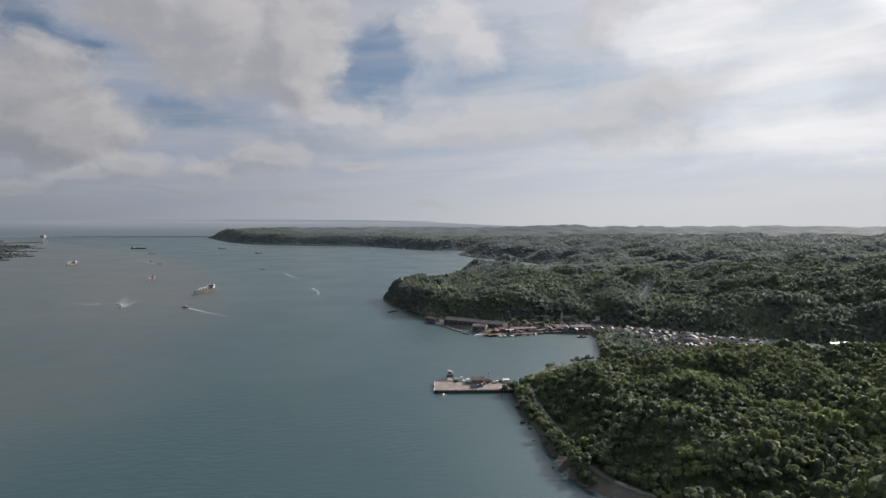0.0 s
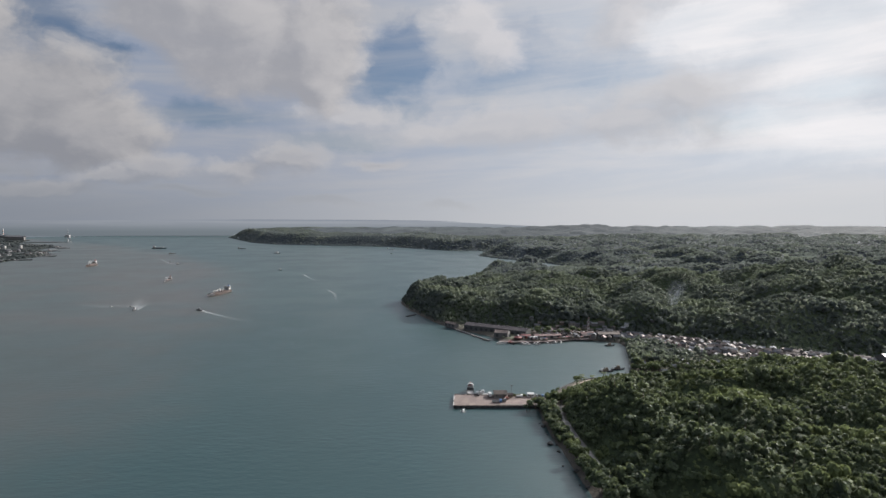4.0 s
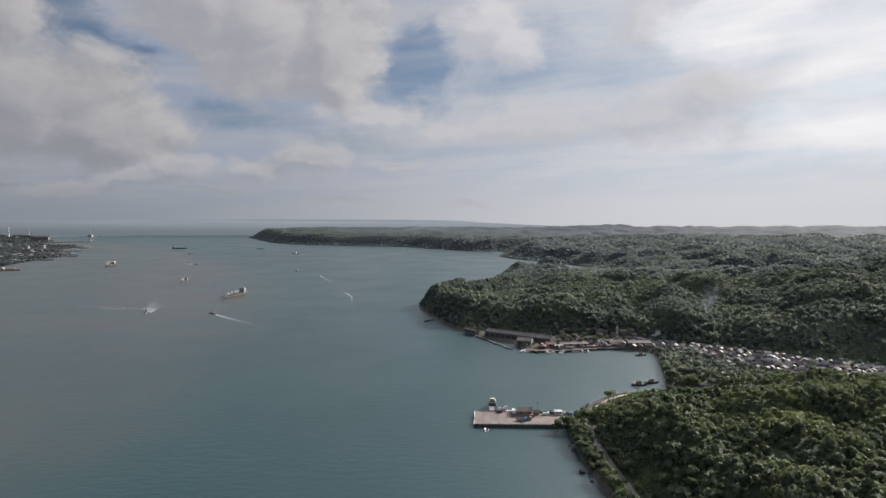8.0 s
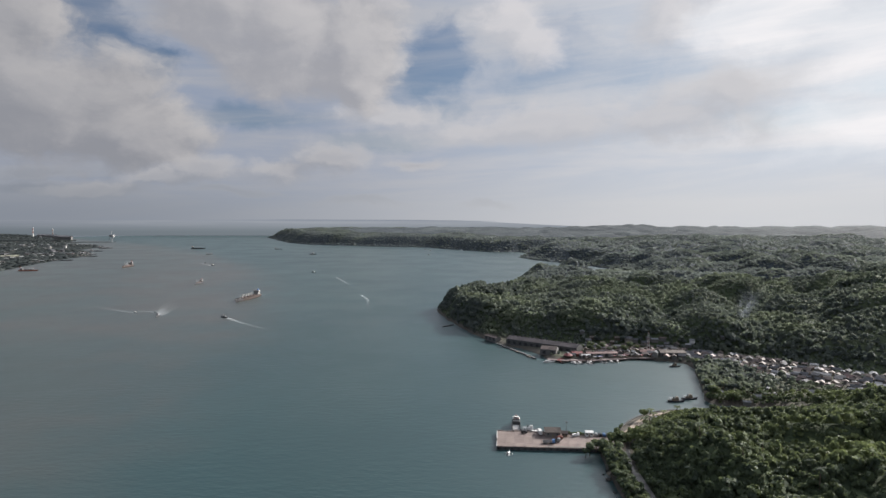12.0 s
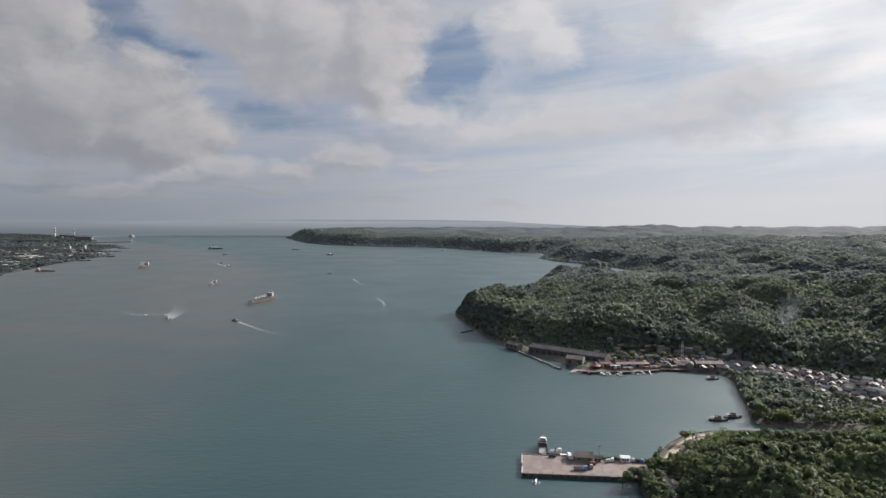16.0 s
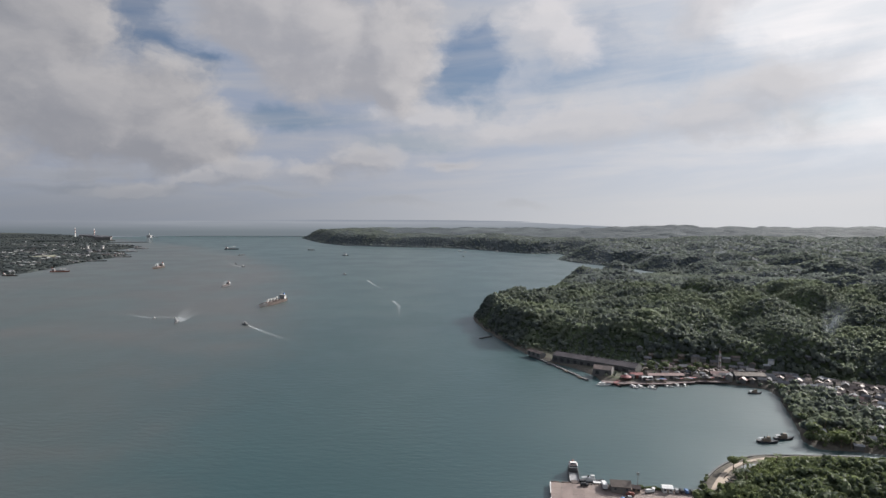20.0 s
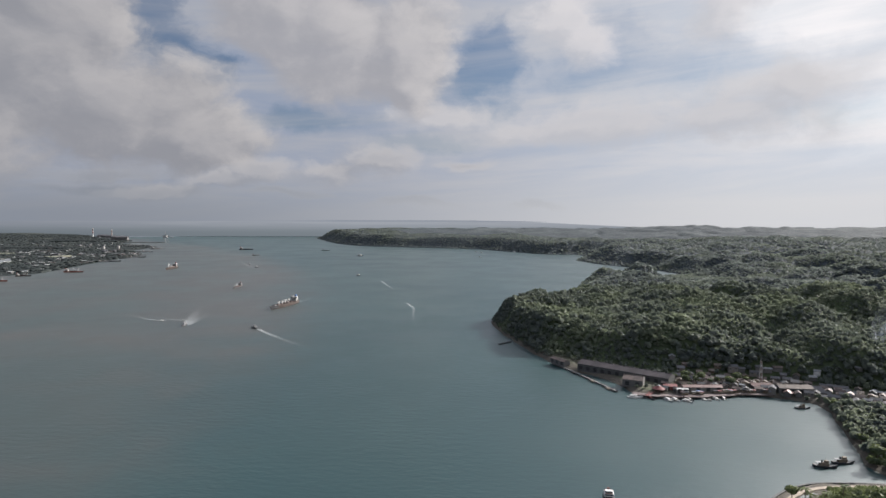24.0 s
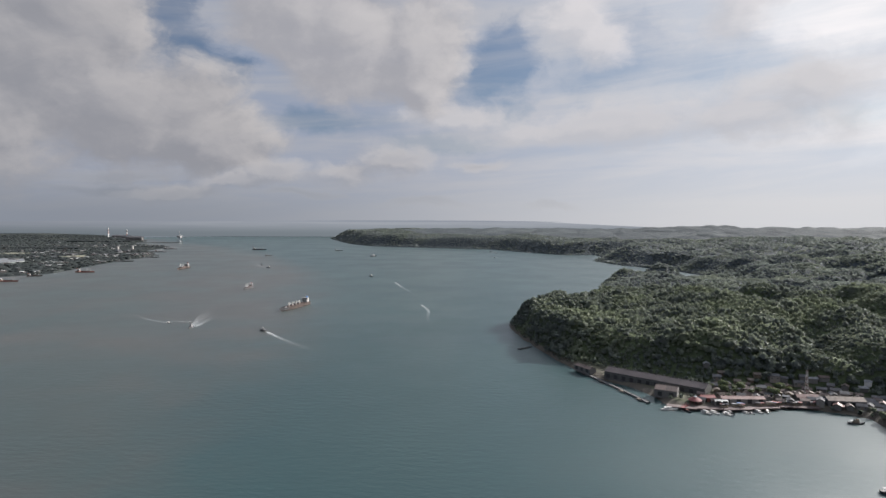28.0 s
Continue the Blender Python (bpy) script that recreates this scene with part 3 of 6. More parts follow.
def plan_town(count):
    """Where houses stand, and the way they face: crowded along the shore and the valley."""
    rng = random.Random(12)
    path = smooth_path([(x, y, 0) for x, y in VALLEY], 2)
    cum = [0.0]
    for a, b in zip(path, path[1:]):
        cum.append(cum[-1] + (b - a).length)
    spots, tries = [], 0
    while len(spots) < count and tries < 14000:
        tries += 1
        s = cum[-1] * (0.12 + 0.58 * rng.random() ** 1.1)
        i = max(k for k in range(len(cum) - 1) if cum[k] <= s)
        a, b = path[i], path[i + 1]
        q = a + (b - a) * ((s - cum[i]) / (cum[i + 1] - cum[i]))
        d = (b - a).normalized()
        off = rng.gauss(0, 15) if q.x < 200 else rng.uniform(-42, 34)
        x, y = q.x - d.y * off, q.y + d.x * off
        if x < 66 or math.hypot(x - 161, y - 792) < 6 or (84 < x < 126 and 757 < y < 776) or (164 < x < 200 and 768 < y < 785) or (x < 92 and y > 776):
            continue
        z = ground_z(x, y)
        if z < 2.6 or z > 14 or float(seg_dist(x, y, MANGROVE)) < 31 or float(seg_dist(x, y, PADDIES)) < 22:
            continue
        if any((x - u) ** 2 + (y - v) ** 2 < 6.6 ** 2 for u, v, _ in spots):
            continue
        spots.append((x, y, math.degrees(math.atan2(d.y, d.x)) + rng.choice((0, 0, 90)) + rng.uniform(-14, 14)))
    return spots


EVERY_HOUSE = sorted(plan_town(450), key=lambda q: math.hypot(q[0] + 40, q[1] - 260))
TOWN, BACK_ROWS = EVERY_HOUSE[:276], EVERY_HOUSE[276:]
SLOPE_HOUSES = [(4, (182, 632)), (6, (197, 613)), (4, (209, 622)), (1, (225, 628)), (6, (228, 648)), (3, (186, 800)), (4, (215, 812)), (6, (246, 806)), (4, (120, 792)), (3, (128, 797)), (4, (262, 640)), (0, (249, 452))]
HOUSE_SPOTS = [(x, y) for x, y, _ in EVERY_HOUSE] + [q for _, q in SLOPE_HOUSES]


# ---- forest ----
def blob_mesh(seed, levels, squash=0.75):
    """A lumpy leaf mass of unit radius."""
    b = bmesh.new()
    bmesh.ops.create_icosphere(b, subdivisions=levels, radius=1.0)
    rng = np.random.RandomState(seed)
    o = Vector(rng.rand(3) * 50)
    for v in b.verts:
        k = 1 + 0.55 * noise.noise(v.co * 1.7 + o) + 0.3 * noise.noise(v.co * 4.1 + o)
        v.co *= k
        v.co.z *= squash
    if levels < 3:
        bmesh.ops.delete(b, geom=[v for v in b.verts if v.co.z < -0.45], context="VERTS")
    bmesh.ops.triangulate(b, faces=b.faces)
    b.verts.ensure_lookup_table()
    V = np.array([v.co for v in b.verts])
    F = np.array([[v.index for v in f.verts] for f in b.faces])
    b.free()
    return V, F


def leafy_mesh(seed, leaves=130, size=0.2):
    """A crown of unit radius: clumps of leaf sheets turned every way round a dark core."""
    rng = np.random.RandomState(seed)
    V0, F0 = blob_mesh(seed + 50, 1)
    V, F = [V0 * 0.72], [F0]
    lobes = rng.normal(size=(7, 3))
    lobes = lobes / np.linalg.norm(lobes, axis=1)[:, None] * 0.52
    lobes[:, 2] = np.abs(lobes[:, 2]) * 0.8
    n = len(V0)
    for k in range(leaves):
        c = lobes[rng.randint(7)]
        d = rng.normal(size=3)
        d /= np.linalg.norm(d)
        d[2] = d[2] if d[2] > -0.3 else -d[2]
        q = c + d * 0.46 * (0.75 + 0.35 * rng.rand())
        u = np.cross(d, rng.normal(size=3))
        u /= np.linalg.norm(u)
        w = np.cross(d, u) + 0.5 * d * rng.normal()
        s = size * (0.6 + 0.8 * rng.rand())
        V.append(np.array([q - u * s - w * s * 0.6, q + u * s - w * s * 0.5, q + u * s * 0.7 + w * s, q - u * s * 0.8 + w * s * 0.9]))
        F.append(np.array([[n, n + 1, n + 2], [n, n + 2, n + 3]]))
        n += 4
    return np.concatenate(V), np.concatenate(F)


def scatter(shapes, P, R, S, name, mat, label, category="forest", smooth=False):
    """One mesh of many crowns at points P, turned by R, scaled by S (n, 3)."""
    Vs, Fs, off = [], [], 0
    pick = np.random.RandomState(5).randint(len(shapes), size=len(P))
    for k, (V, F) in enumerate(shapes):
        m = pick == k
        if not m.any():
            continue
        c, s = np.cos(R[m])[:, None], np.sin(R[m])[:, None]
        v = V[None] * S[m][:, None, :]
        W = np.stack([v[..., 0] * c - v[..., 1] * s, v[..., 0] * s + v[..., 1] * c, v[..., 2]], -1) + P[m][:, None, :]
        Fs.append((F[None] + off + (np.arange(m.sum()) * len(V))[:, None, None]).reshape(-1, 3))
        Vs.append(W.reshape(-1, 3))
        off += m.sum() * len(V)
    ob = new(name, mesh_from(name, np.concatenate(Vs), np.concatenate(Fs), mat, smooth))
    return tagged(ob, label, category, kind="stuff")


def jitter_grid(x0, x1, y0, y1, step, seed):
    rng = np.random.RandomState(seed)
    X, Y = np.meshgrid(np.arange(x0, x1, step), np.arange(y0, y1, step))
    X = X.ravel() + (rng.rand(X.size) - 0.5) * step * 0.9
    Y = Y.ravel() + (rng.rand(Y.size) - 0.5) * step * 0.9
    return X, Y, rng


def clear_of_trees(X, Y, Z):
    """True where trees may stand: off roads, paddies, yards and the town."""
    ok = Z > 0.8
    ok &= seg_dist(X, Y, COAST_ROAD) > 3.3
    ok &= seg_dist(X, Y, CAUSEWAY[2:]) > 3.8
    dv = seg_dist(X, Y, VALLEY)
    gaps = fbm(X, Y, 22, 2, 71) > 0.02
    ok &= (dv > 34) | (Z > 7.5) | ((X > 130) & gaps & (dv > 6)) | ((X < 130) & (dv > 15)) | ((seg_dist(X, Y, MANGROVE) < 30) & (Y > 612)) | ((Y > 611) & (Y < 650) & (X < 330) & (X > 168))
    for (ax, ay), (bx, by), w in (((6, 829), (84, 785), 12), ((41, 779), (58, 774), 10), ((-22, 851), (-8, 834), 7), ((56, 748), (122, 764), 12), ((168, 775), (196, 777), 9)):
        ok &= seg_dist(X, Y, [(ax, ay), (bx, by)]) > w
    for hx, hy in HOUSE_SPOTS:
        ok &= (X - hx) ** 2 + (Y - hy) ** 2 > 25
    ok &= seg_dist(X, Y, PADDIES) > 24
    ok &= seg_dist(X, Y, [(90, 535), (95, 548)]) > 6.5
    ok &= seg_dist(X, Y, [(108, 563), (118, 572)]) > 7
    return ok


def in_view(X, Y):
    """Ground that the flight can see, with a margin."""
    return (X < 40 + 0.86 * (Y - 60)) & (X > -1.5 * Y)


def make_forest():
    # near hill
    X, Y, rng = jitter_grid(60, 560, 150, 640, 3.0, 1)
    Z = height(X, Y)
    ok = clear_of_trees(X, Y, Z) & in_view(X, Y) & (Y > 215)
    X, Y, Z = X[ok], Y[ok], Z[ok]
    r = (1.1 + 2.5 * rng.rand(len(X)) ** 2.4) * (1 + 0.8 * fbm(X, Y, 25, 2, 52))
    X2, Y2, _ = jitter_grid(58, 135, 255, 515, 3.4, 17)
    Z2 = height(X2, Y2)
    low = (Z2 > 0.5) & (Z2 < 4.6) & (seg_dist(X2, Y2, COAST_ROAD) > 3.4) & (fbm(X2, Y2, 14, 2, 81) > -0.16)
    X, Y, Z = np.append(X, X2[low]), np.append(Y, Y2[low]), np.append(Z, Z2[low])
    r = np.append(r, 1.5 + 1.5 * rng.rand(int(low.sum())))
    # only low growth beside the causeway and the inlet
    X2, Y2, _ = jitter_grid(88, 270, 520, 600, 2.7, 19)
    Z2 = height(X2, Y2)
    low = clear_of_trees(X2, Y2, Z2) & (seg_dist(X2, Y2, CAUSEWAY[3:] + [(225, 599)]) < 32) & (land_dist(X2, Y2)[0] > 10)
    X, Y, Z = np.append(X, X2[low]), np.append(Y, Y2[low]), np.append(Z, Z2[low])
    r = np.append(r, 1.6 + 1.6 * rng.rand(int(low.sum())))
    room = 2.4 + 0.38 * np.maximum(seg_dist(X, Y, CAUSEWAY[3:] + [(225, 599)]) - 5, 0) + 1.9 - Z
    north = Y > 610
    ok = north | ((room > 1.2) & (Y < 603) & ((land_dist(X, Y)[0] > 9) | (X < 85)))
    room = np.where(north, 5.0, room)
    X, Y, Z, r, room = X[ok], Y[ok], Z[ok], r[ok], room[ok]
    r = np.minimum(r, 0.52 * room)
    tall = np.clip(9 * fbm(X, Y, 18, 2, 57) * sstep(room, 6, 14), -2.0, 4.0)
    P = np.stack([X, Y, Z + r * (0.7 + 0.7 * rng.rand(len(X))) + np.minimum(1.0, 0.3 * r) + tall], -1)
    S = np.stack([r, r, r * (0.8 + 0.5 * rng.rand(len(X)))], -1)
    scatter([leafy_mesh(s, 44, 0.27) for s in range(9)], P, rng.rand(len(X)) * 6.28, S, "forest", M_LEAF, "dense green tropical forest on the hill above the pier")
    # headland and town side, leaf tones a little hazed
    X, Y, rng = jitter_grid(-130, 1150, 600, 1330, 5.2, 2)
    Z = height(X, Y)
    # a second sowing where the slope is steep
    X2, Y2, _ = jitter_grid(-130, 1150, 640, 1330, 5.6, 22)
    Z2 = height(X2, Y2)
    steep = np.hypot(height(X2 + 3, Y2) - Z2, height(X2, Y2 + 3) - Z2) > 1.5
    X, Y, Z = np.append(X, X2[steep]), np.append(Y, Y2[steep]), np.append(Z, Z2[steep])
    ok = clear_of_trees(X, Y, Z) & in_view(X, Y) & ~((Y < 640) & (X < 560))
    X, Y, Z = X[ok], Y[ok], Z[ok]
    r = (1.5 + 2.6 * rng.rand(len(X)) ** 2.2) * (1 + 0.9 * fbm(X, Y, 40, 2, 51))
    r = np.where(seg_dist(X, Y, MANGROVE) < 38, 2.3 + 1.8 * rng.rand(len(X)), r * (1 - 0.2 * (Z < 6)))
    P = np.stack([X, Y, Z + 0.8 + r * (0.3 + 0.7 * rng.rand(len(X))) + np.clip(7 * fbm(X, Y, 24, 2, 61), -2.0, 3.5) * sstep(Z, 6, 14)], -1)
    S = np.stack([r, r, r * (0.9 + 0.4 * rng.rand(len(X)))], -1)
    scatter([leafy_mesh(s, 17, 0.38) for s in range(20, 28)], P, rng.rand(len(X)) * 6.28, S, "forest", M_LEAF_MID_HAZED, "dark green forest covering the headland above the town")
    # plateau beyond, in leaf tones paled by painted haze
    X, Y, rng = jitter_grid(-120, 1750, 1320, 2150, 7.4, 3)
    Z = height(X, Y)
    ok = (Z > 1.5) & in_view(X, Y)
    X, Y, Z = X[ok], Y[ok], Z[ok]
    r = (2.2 + 3.2 * rng.rand(len(X)) ** 2) * (1 + 0.8 * fbm(X, Y, 60, 2, 53))
    P = np.stack([X, Y, Z + 0.8 + 4 * fbm(X, Y, 35, 2, 66)], -1)
    S = np.stack([r, r, r * (0.55 + 0.3 * rng.rand(len(X)))], -1)
    scatter([leafy_mesh(s, 11, 0.52) for s in range(30, 36)], P, rng.rand(len(X)) * 6.28, S, "woodland", M_LEAF_FAR_HAZED, "distant wooded limestone knolls", "woods")
    X, Y, rng = jitter_grid(-1800, 2700, 2150, 4700, 11.5, 3)
    d = land_dist(X, Y)[0]
    ok = (d > 0) & in_view(X, Y) & ((Y < 3050) | ((d < 420) & (X < 300)))
    X, Y = X[ok], Y[ok]
    Z = height(X, Y)
    r = (3.2 + 4 * rng.rand(len(X)) ** 2) * (1 + 0.6 * fbm(X, Y, 90, 2, 54))
    S = np.stack([r, r, r * (0.35 + 0.25 * rng.rand(len(X)))], -1)
    scatter([leafy_mesh(s, 7, 0.65) for s in range(36, 42)], np.stack([X, Y, Z], -1), rng.rand(len(X)) * 6.28, S, "woodland", M_LEAF_FAR_HAZED, "far wooded knolls and bluffs beyond the second bay", "woods")


make_forest()

# ---- glowing backdrop of the sea and low coast beyond the strait ----
def backdrop():
    m = bpy.data.materials.new("glowing_haze_sea")
    m.use_nodes = True
    nt = m.node_tree
    nt.nodes.clear()
    p = place(nt)
    z = nd(nt, "ShaderNodeSeparateXYZ")
    wire(nt, p, z.inputs[0])
    # haze is painted into the emission: paler upwards and to the right
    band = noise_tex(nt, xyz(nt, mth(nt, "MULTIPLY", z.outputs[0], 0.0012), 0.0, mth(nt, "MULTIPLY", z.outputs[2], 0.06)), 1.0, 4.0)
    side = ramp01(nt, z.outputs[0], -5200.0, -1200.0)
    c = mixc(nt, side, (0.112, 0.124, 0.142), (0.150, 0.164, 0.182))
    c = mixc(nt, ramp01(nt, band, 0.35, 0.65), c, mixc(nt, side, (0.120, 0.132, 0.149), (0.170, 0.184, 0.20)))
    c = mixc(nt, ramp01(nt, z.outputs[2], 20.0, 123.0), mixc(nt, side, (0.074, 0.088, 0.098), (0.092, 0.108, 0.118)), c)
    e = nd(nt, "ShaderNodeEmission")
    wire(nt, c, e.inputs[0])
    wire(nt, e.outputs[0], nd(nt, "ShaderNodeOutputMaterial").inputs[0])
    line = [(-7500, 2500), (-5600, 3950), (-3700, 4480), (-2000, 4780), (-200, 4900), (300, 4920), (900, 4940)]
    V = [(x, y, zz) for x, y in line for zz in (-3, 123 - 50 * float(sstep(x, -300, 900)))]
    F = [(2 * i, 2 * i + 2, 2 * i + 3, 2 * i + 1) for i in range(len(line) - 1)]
    tagged(new("backdrop", mesh_from("backdrop", V, F, m)), "glowing backdrop sheet painted as hazy grey open sea", "distant sea", kind="structure")
    # a faint low coast on the horizon: a glowing strip in haze colours
    m2 = bpy.data.materials.new("glowing_haze_coast")
    m2.use_nodes = True
    nt = m2.node_tree
    nt.nodes.clear()
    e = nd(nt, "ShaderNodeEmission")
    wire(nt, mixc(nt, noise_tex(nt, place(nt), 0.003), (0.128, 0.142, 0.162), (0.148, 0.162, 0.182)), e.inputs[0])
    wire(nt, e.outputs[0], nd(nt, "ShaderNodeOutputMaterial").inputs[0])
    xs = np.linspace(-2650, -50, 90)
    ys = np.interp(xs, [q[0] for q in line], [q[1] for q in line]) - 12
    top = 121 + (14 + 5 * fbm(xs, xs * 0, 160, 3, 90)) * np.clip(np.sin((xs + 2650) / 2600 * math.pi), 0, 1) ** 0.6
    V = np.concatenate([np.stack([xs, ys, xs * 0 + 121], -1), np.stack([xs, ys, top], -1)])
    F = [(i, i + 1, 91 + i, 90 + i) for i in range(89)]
    tagged(new("backdrop", mesh_from("glowing_haze_coast", V, F, m2)), "glowing backdrop strip painted as a faint hazy low coast", "distant coast", kind="structure")


backdrop()


# ---- more materials ----
def paint(name, c, rough=0.5, metal=0.0, dirt=0.25):
    d = tuple(v * (1 - dirt) * 0.9 for v in c)
    return simple(name, d, c, 0.8, rough, metal, 0.01)


M_WHITE = paint("white_paint", (0.56, 0.56, 0.55), 0.6)
M_PALE = paint("weathered_white_paint", (0.36, 0.355, 0.34), 0.7)
M_CREAM = paint("cream_wall", (0.17, 0.16, 0.15), 0.85)
M_GREYWALL = paint("grey_block_wall", (0.12, 0.118, 0.116), 0.85)
M_TIN = paint("weathered_tin", (0.09, 0.092, 0.10), 0.85, 0.0, 0.5)
M_TINLIGHT = paint("bright_tin", (0.19, 0.198, 0.21), 0.85, 0.0, 0.5)
M_RUST = simple("rusty_tin", (0.045, 0.035, 0.033), (0.100, 0.076, 0.069), 0.5, 0.7, 0.1)
M_REDROOF = simple("red_roof", (0.085, 0.05, 0.047), (0.15, 0.09, 0.082), 0.4, 0.6)
M_BROWN = simple("brown_roof", (0.058, 0.046, 0.040), (0.12, 0.098, 0.085), 0.4, 0.75)
M_SHED = simple("dark_shed_roof", (0.022, 0.020, 0.024), (0.048, 0.041, 0.046), 0.12, 0.85)
M_TEAL = paint("teal_roof", (0.12, 0.23, 0.21), 0.5)
M_DARK = simple("painted_dark", (0.012, 0.013, 0.015), (0.03, 0.03, 0.032), 1.0, 0.4)
M_RED = paint("red_hull", (0.20, 0.075, 0.06), 0.6)
M_RUSTHULL = simple("rusty_hull", (0.026, 0.019, 0.017), (0.056, 0.038, 0.031), 0.15, 0.7)
M_BLACKHULL = simple("black_hull", (0.02, 0.022, 0.026), (0.055, 0.055, 0.06), 0.2, 0.5)
M_BLUE = paint("blue_paint", (0.08, 0.16, 0.32), 0.5)
M_ORANGE = paint("orange_paint", (0.24, 0.10, 0.075), 0.6)
M_STEEL = simple("grey_steel", (0.16, 0.165, 0.17), (0.32, 0.32, 0.32), 1.0, 0.5, 0.4)
M_WHARF = simple("wharf_concrete", (0.075, 0.058, 0.056), (0.135, 0.105, 0.10), 0.3)
M_PINK = paint("faded_red_paint", (0.19, 0.068, 0.066), 0.7)
M_WOOD = simple("old_wood", (0.10, 0.08, 0.06), (0.22, 0.18, 0.14), 1.2, 0.8)
M_RUBBER = simple("rubber", (0.012, 0.012, 0.012), (0.03, 0.03, 0.03), 3.0, 0.8)
M_GLASS = paint("dark_window", (0.03, 0.04, 0.05), 0.1, 0.0, 0.1)
M_FIELD = simple("grass_field", (0.055, 0.07, 0.048), (0.085, 0.10, 0.066), 0.02, 0.9)
M_DRYFIELD = simple("dry_field", (0.12, 0.122, 0.09), (0.18, 0.178, 0.135), 0.02, 0.9)
M_POND = simple("pond_water", (0.10, 0.12, 0.12), (0.17, 0.18, 0.17), 0.05, 0.08, 0.0, 0.0, 0.6)


def foam_material():
    m, nt, b = material("wake_foam", 0.6, 0.0, 0.3)
    p = place(nt)
    uvw = nd(nt, "ShaderNodeTexCoord").outputs["UV"]
    s = nd(nt, "ShaderNodeSeparateXYZ")
    wire(nt, uvw, s.inputs[0])
    side = mth(nt, "SUBTRACT", 1.0, mth(nt, "ABSOLUTE", mth(nt, "SUBTRACT", mth(nt, "MULTIPLY", s.outputs[1], 2.0), 1.0)))
    tail = mth(nt, "POWER", mth(nt, "SUBTRACT", 1.0, s.outputs[0]), 2.3)
    a = mth(nt, "MULTIPLY", mth(nt, "MULTIPLY", ramp01(nt, side, 0.0, 0.8), tail), ramp01(nt, noise_tex(nt, p, 0.35, 5.0, 0.65), 0.25, 0.6, 0.35, 1.0), clamp=True)
    b.inputs["Base Color"].default_value = (0.72, 0.75, 0.76, 1)
    wire(nt, mth(nt, "MULTIPLY", a, 0.5), b.inputs["Alpha"])
    return m


M_FOAM = foam_material()


def thing(name, label, category, group="", kind="", at=(0, 0, 0), turn=0.0):
    ob = new(name)
    ob.empty_display_size = 1.0
    ob.matrix_basis = pose(*at, 0, 0, turn)
    return tagged(ob, label, category, group, kind)


def boxpart(name, parent, mat, *args, **kw):
    bm = B()
    box(bm, *args, **kw)
    return part(name, bm, mat, parent)


def ribbon(name, pts, width, mat, z=None, thick=0.35, rounds=2):
    """A road slab along a path, following the ground."""
    P = smooth_path([(x, y, 0) for x, y in pts], rounds)
    V, F = [], []
    for i, q in enumerate(P):
        d = (P[min(i + 1, len(P) - 1)] - P[max(i - 1, 0)]).normalized()
        n = Vector((-d.y, d.x, 0)) * width / 2
        for sgn in (-1, 1):
            e = q + n * sgn
            h = z if z is not None else ground_z(q.x, q.y) + 0.25
            V += [(e.x, e.y, h), (e.x, e.y, h - thick)]
    for i in range(len(P) - 1):
        a, b = 4 * i, 4 * i + 4
        F += [(a, a + 2, b + 2, b), (a, b, b + 1, a + 1), (a + 2, a + 3, b + 3, b + 2)]
    return new(name, mesh_from(name, V, F, mat))


def wake(pts, w0, w1):
    """Foam on the water: from the stern outwards, or along a current line."""
    P = smooth_path([(x, y, 0) for x, y in pts], 2)
    bm = B()
    uvl = bm.loops.layers.uv.new("uv")
    rows = []
    for i, q in enumerate(P):
        t = i / (len(P) - 1)
        d = (P[min(i + 1, len(P) - 1)] - P[max(i - 1, 0)]).normalized()
        n = Vector((-d.y, d.x, 0)) * (w0 + (w1 - w0) * t) / 2
        rows.append([bm.verts.new((q.x + n.x * s, q.y + n.y * s, 0.06)) for s in (-1, 0, 1)])
    for i in range(len(rows) - 1):
        for k in (0, 1):
            f = bm.faces.new((rows[i][k], rows[i][k + 1], rows[i + 1][k + 1], rows[i + 1][k]))
            for l, (u, v) in zip(f.loops, ((i, k), (i, k + 1), (i + 1, k + 1), (i + 1, k))):
                l[uvl].uv = (u / (len(rows) - 1), v / 2)
    ob = part("wake", bm, M_FOAM)
    return tagged(ob, "white foam trail on the water", "wake", kind="stuff")


# ---- roads and shore ----
tagged(ribbon("road", COAST_ROAD, 4.2, M_ROAD), "pale concrete coast road at the foot of the hill", "road", kind="structure")
tagged(ribbon("road", CAUSEWAY + [(225, 596)], 2.7, M_SAND, z=2.25), "sandy causeway road curving round the bay", "road", kind="structure")
tagged(ribbon("sea_wall", [(70, 512), (75, 532), (88.5, 558), (104, 577), (123, 590), (150, 594.5), (190, 598)], 1.2, M_DARKCON, z=2.0, thick=2.5), "low dark concrete sea wall along the causeway", "sea wall", kind="structure")


def patch(name, pts, z, mat, label, category, thick=0.4):
    bm = B()
    top = [bm.verts.new((x, y, z)) for x, y in pts]
    bm.faces.new(top)
    r = bmesh.ops.extrude_face_region(bm, geom=bm.faces[:])
    for v in r["geom"]:
        if isinstance(v, bmesh.types.BMVert):
            v.co.z -= thick
    bmesh.ops.recalc_face_normals(bm, faces=bm.faces)
    return tagged(part(name, bm, mat), label, category, kind="structure")


patch("sand_flat", [(83, 527), (90, 528), (97, 538), (101, 551), (97, 554), (89, 543)], 2.2, M_SAND, "trodden yellow sand flat beside the causeway", "beach")
patch("pond", [(106, 561), (113, 559), (124, 566), (127, 573), (118, 575), (110, 570)], 2.15, M_POND, "small still pond behind the causeway", "pond")


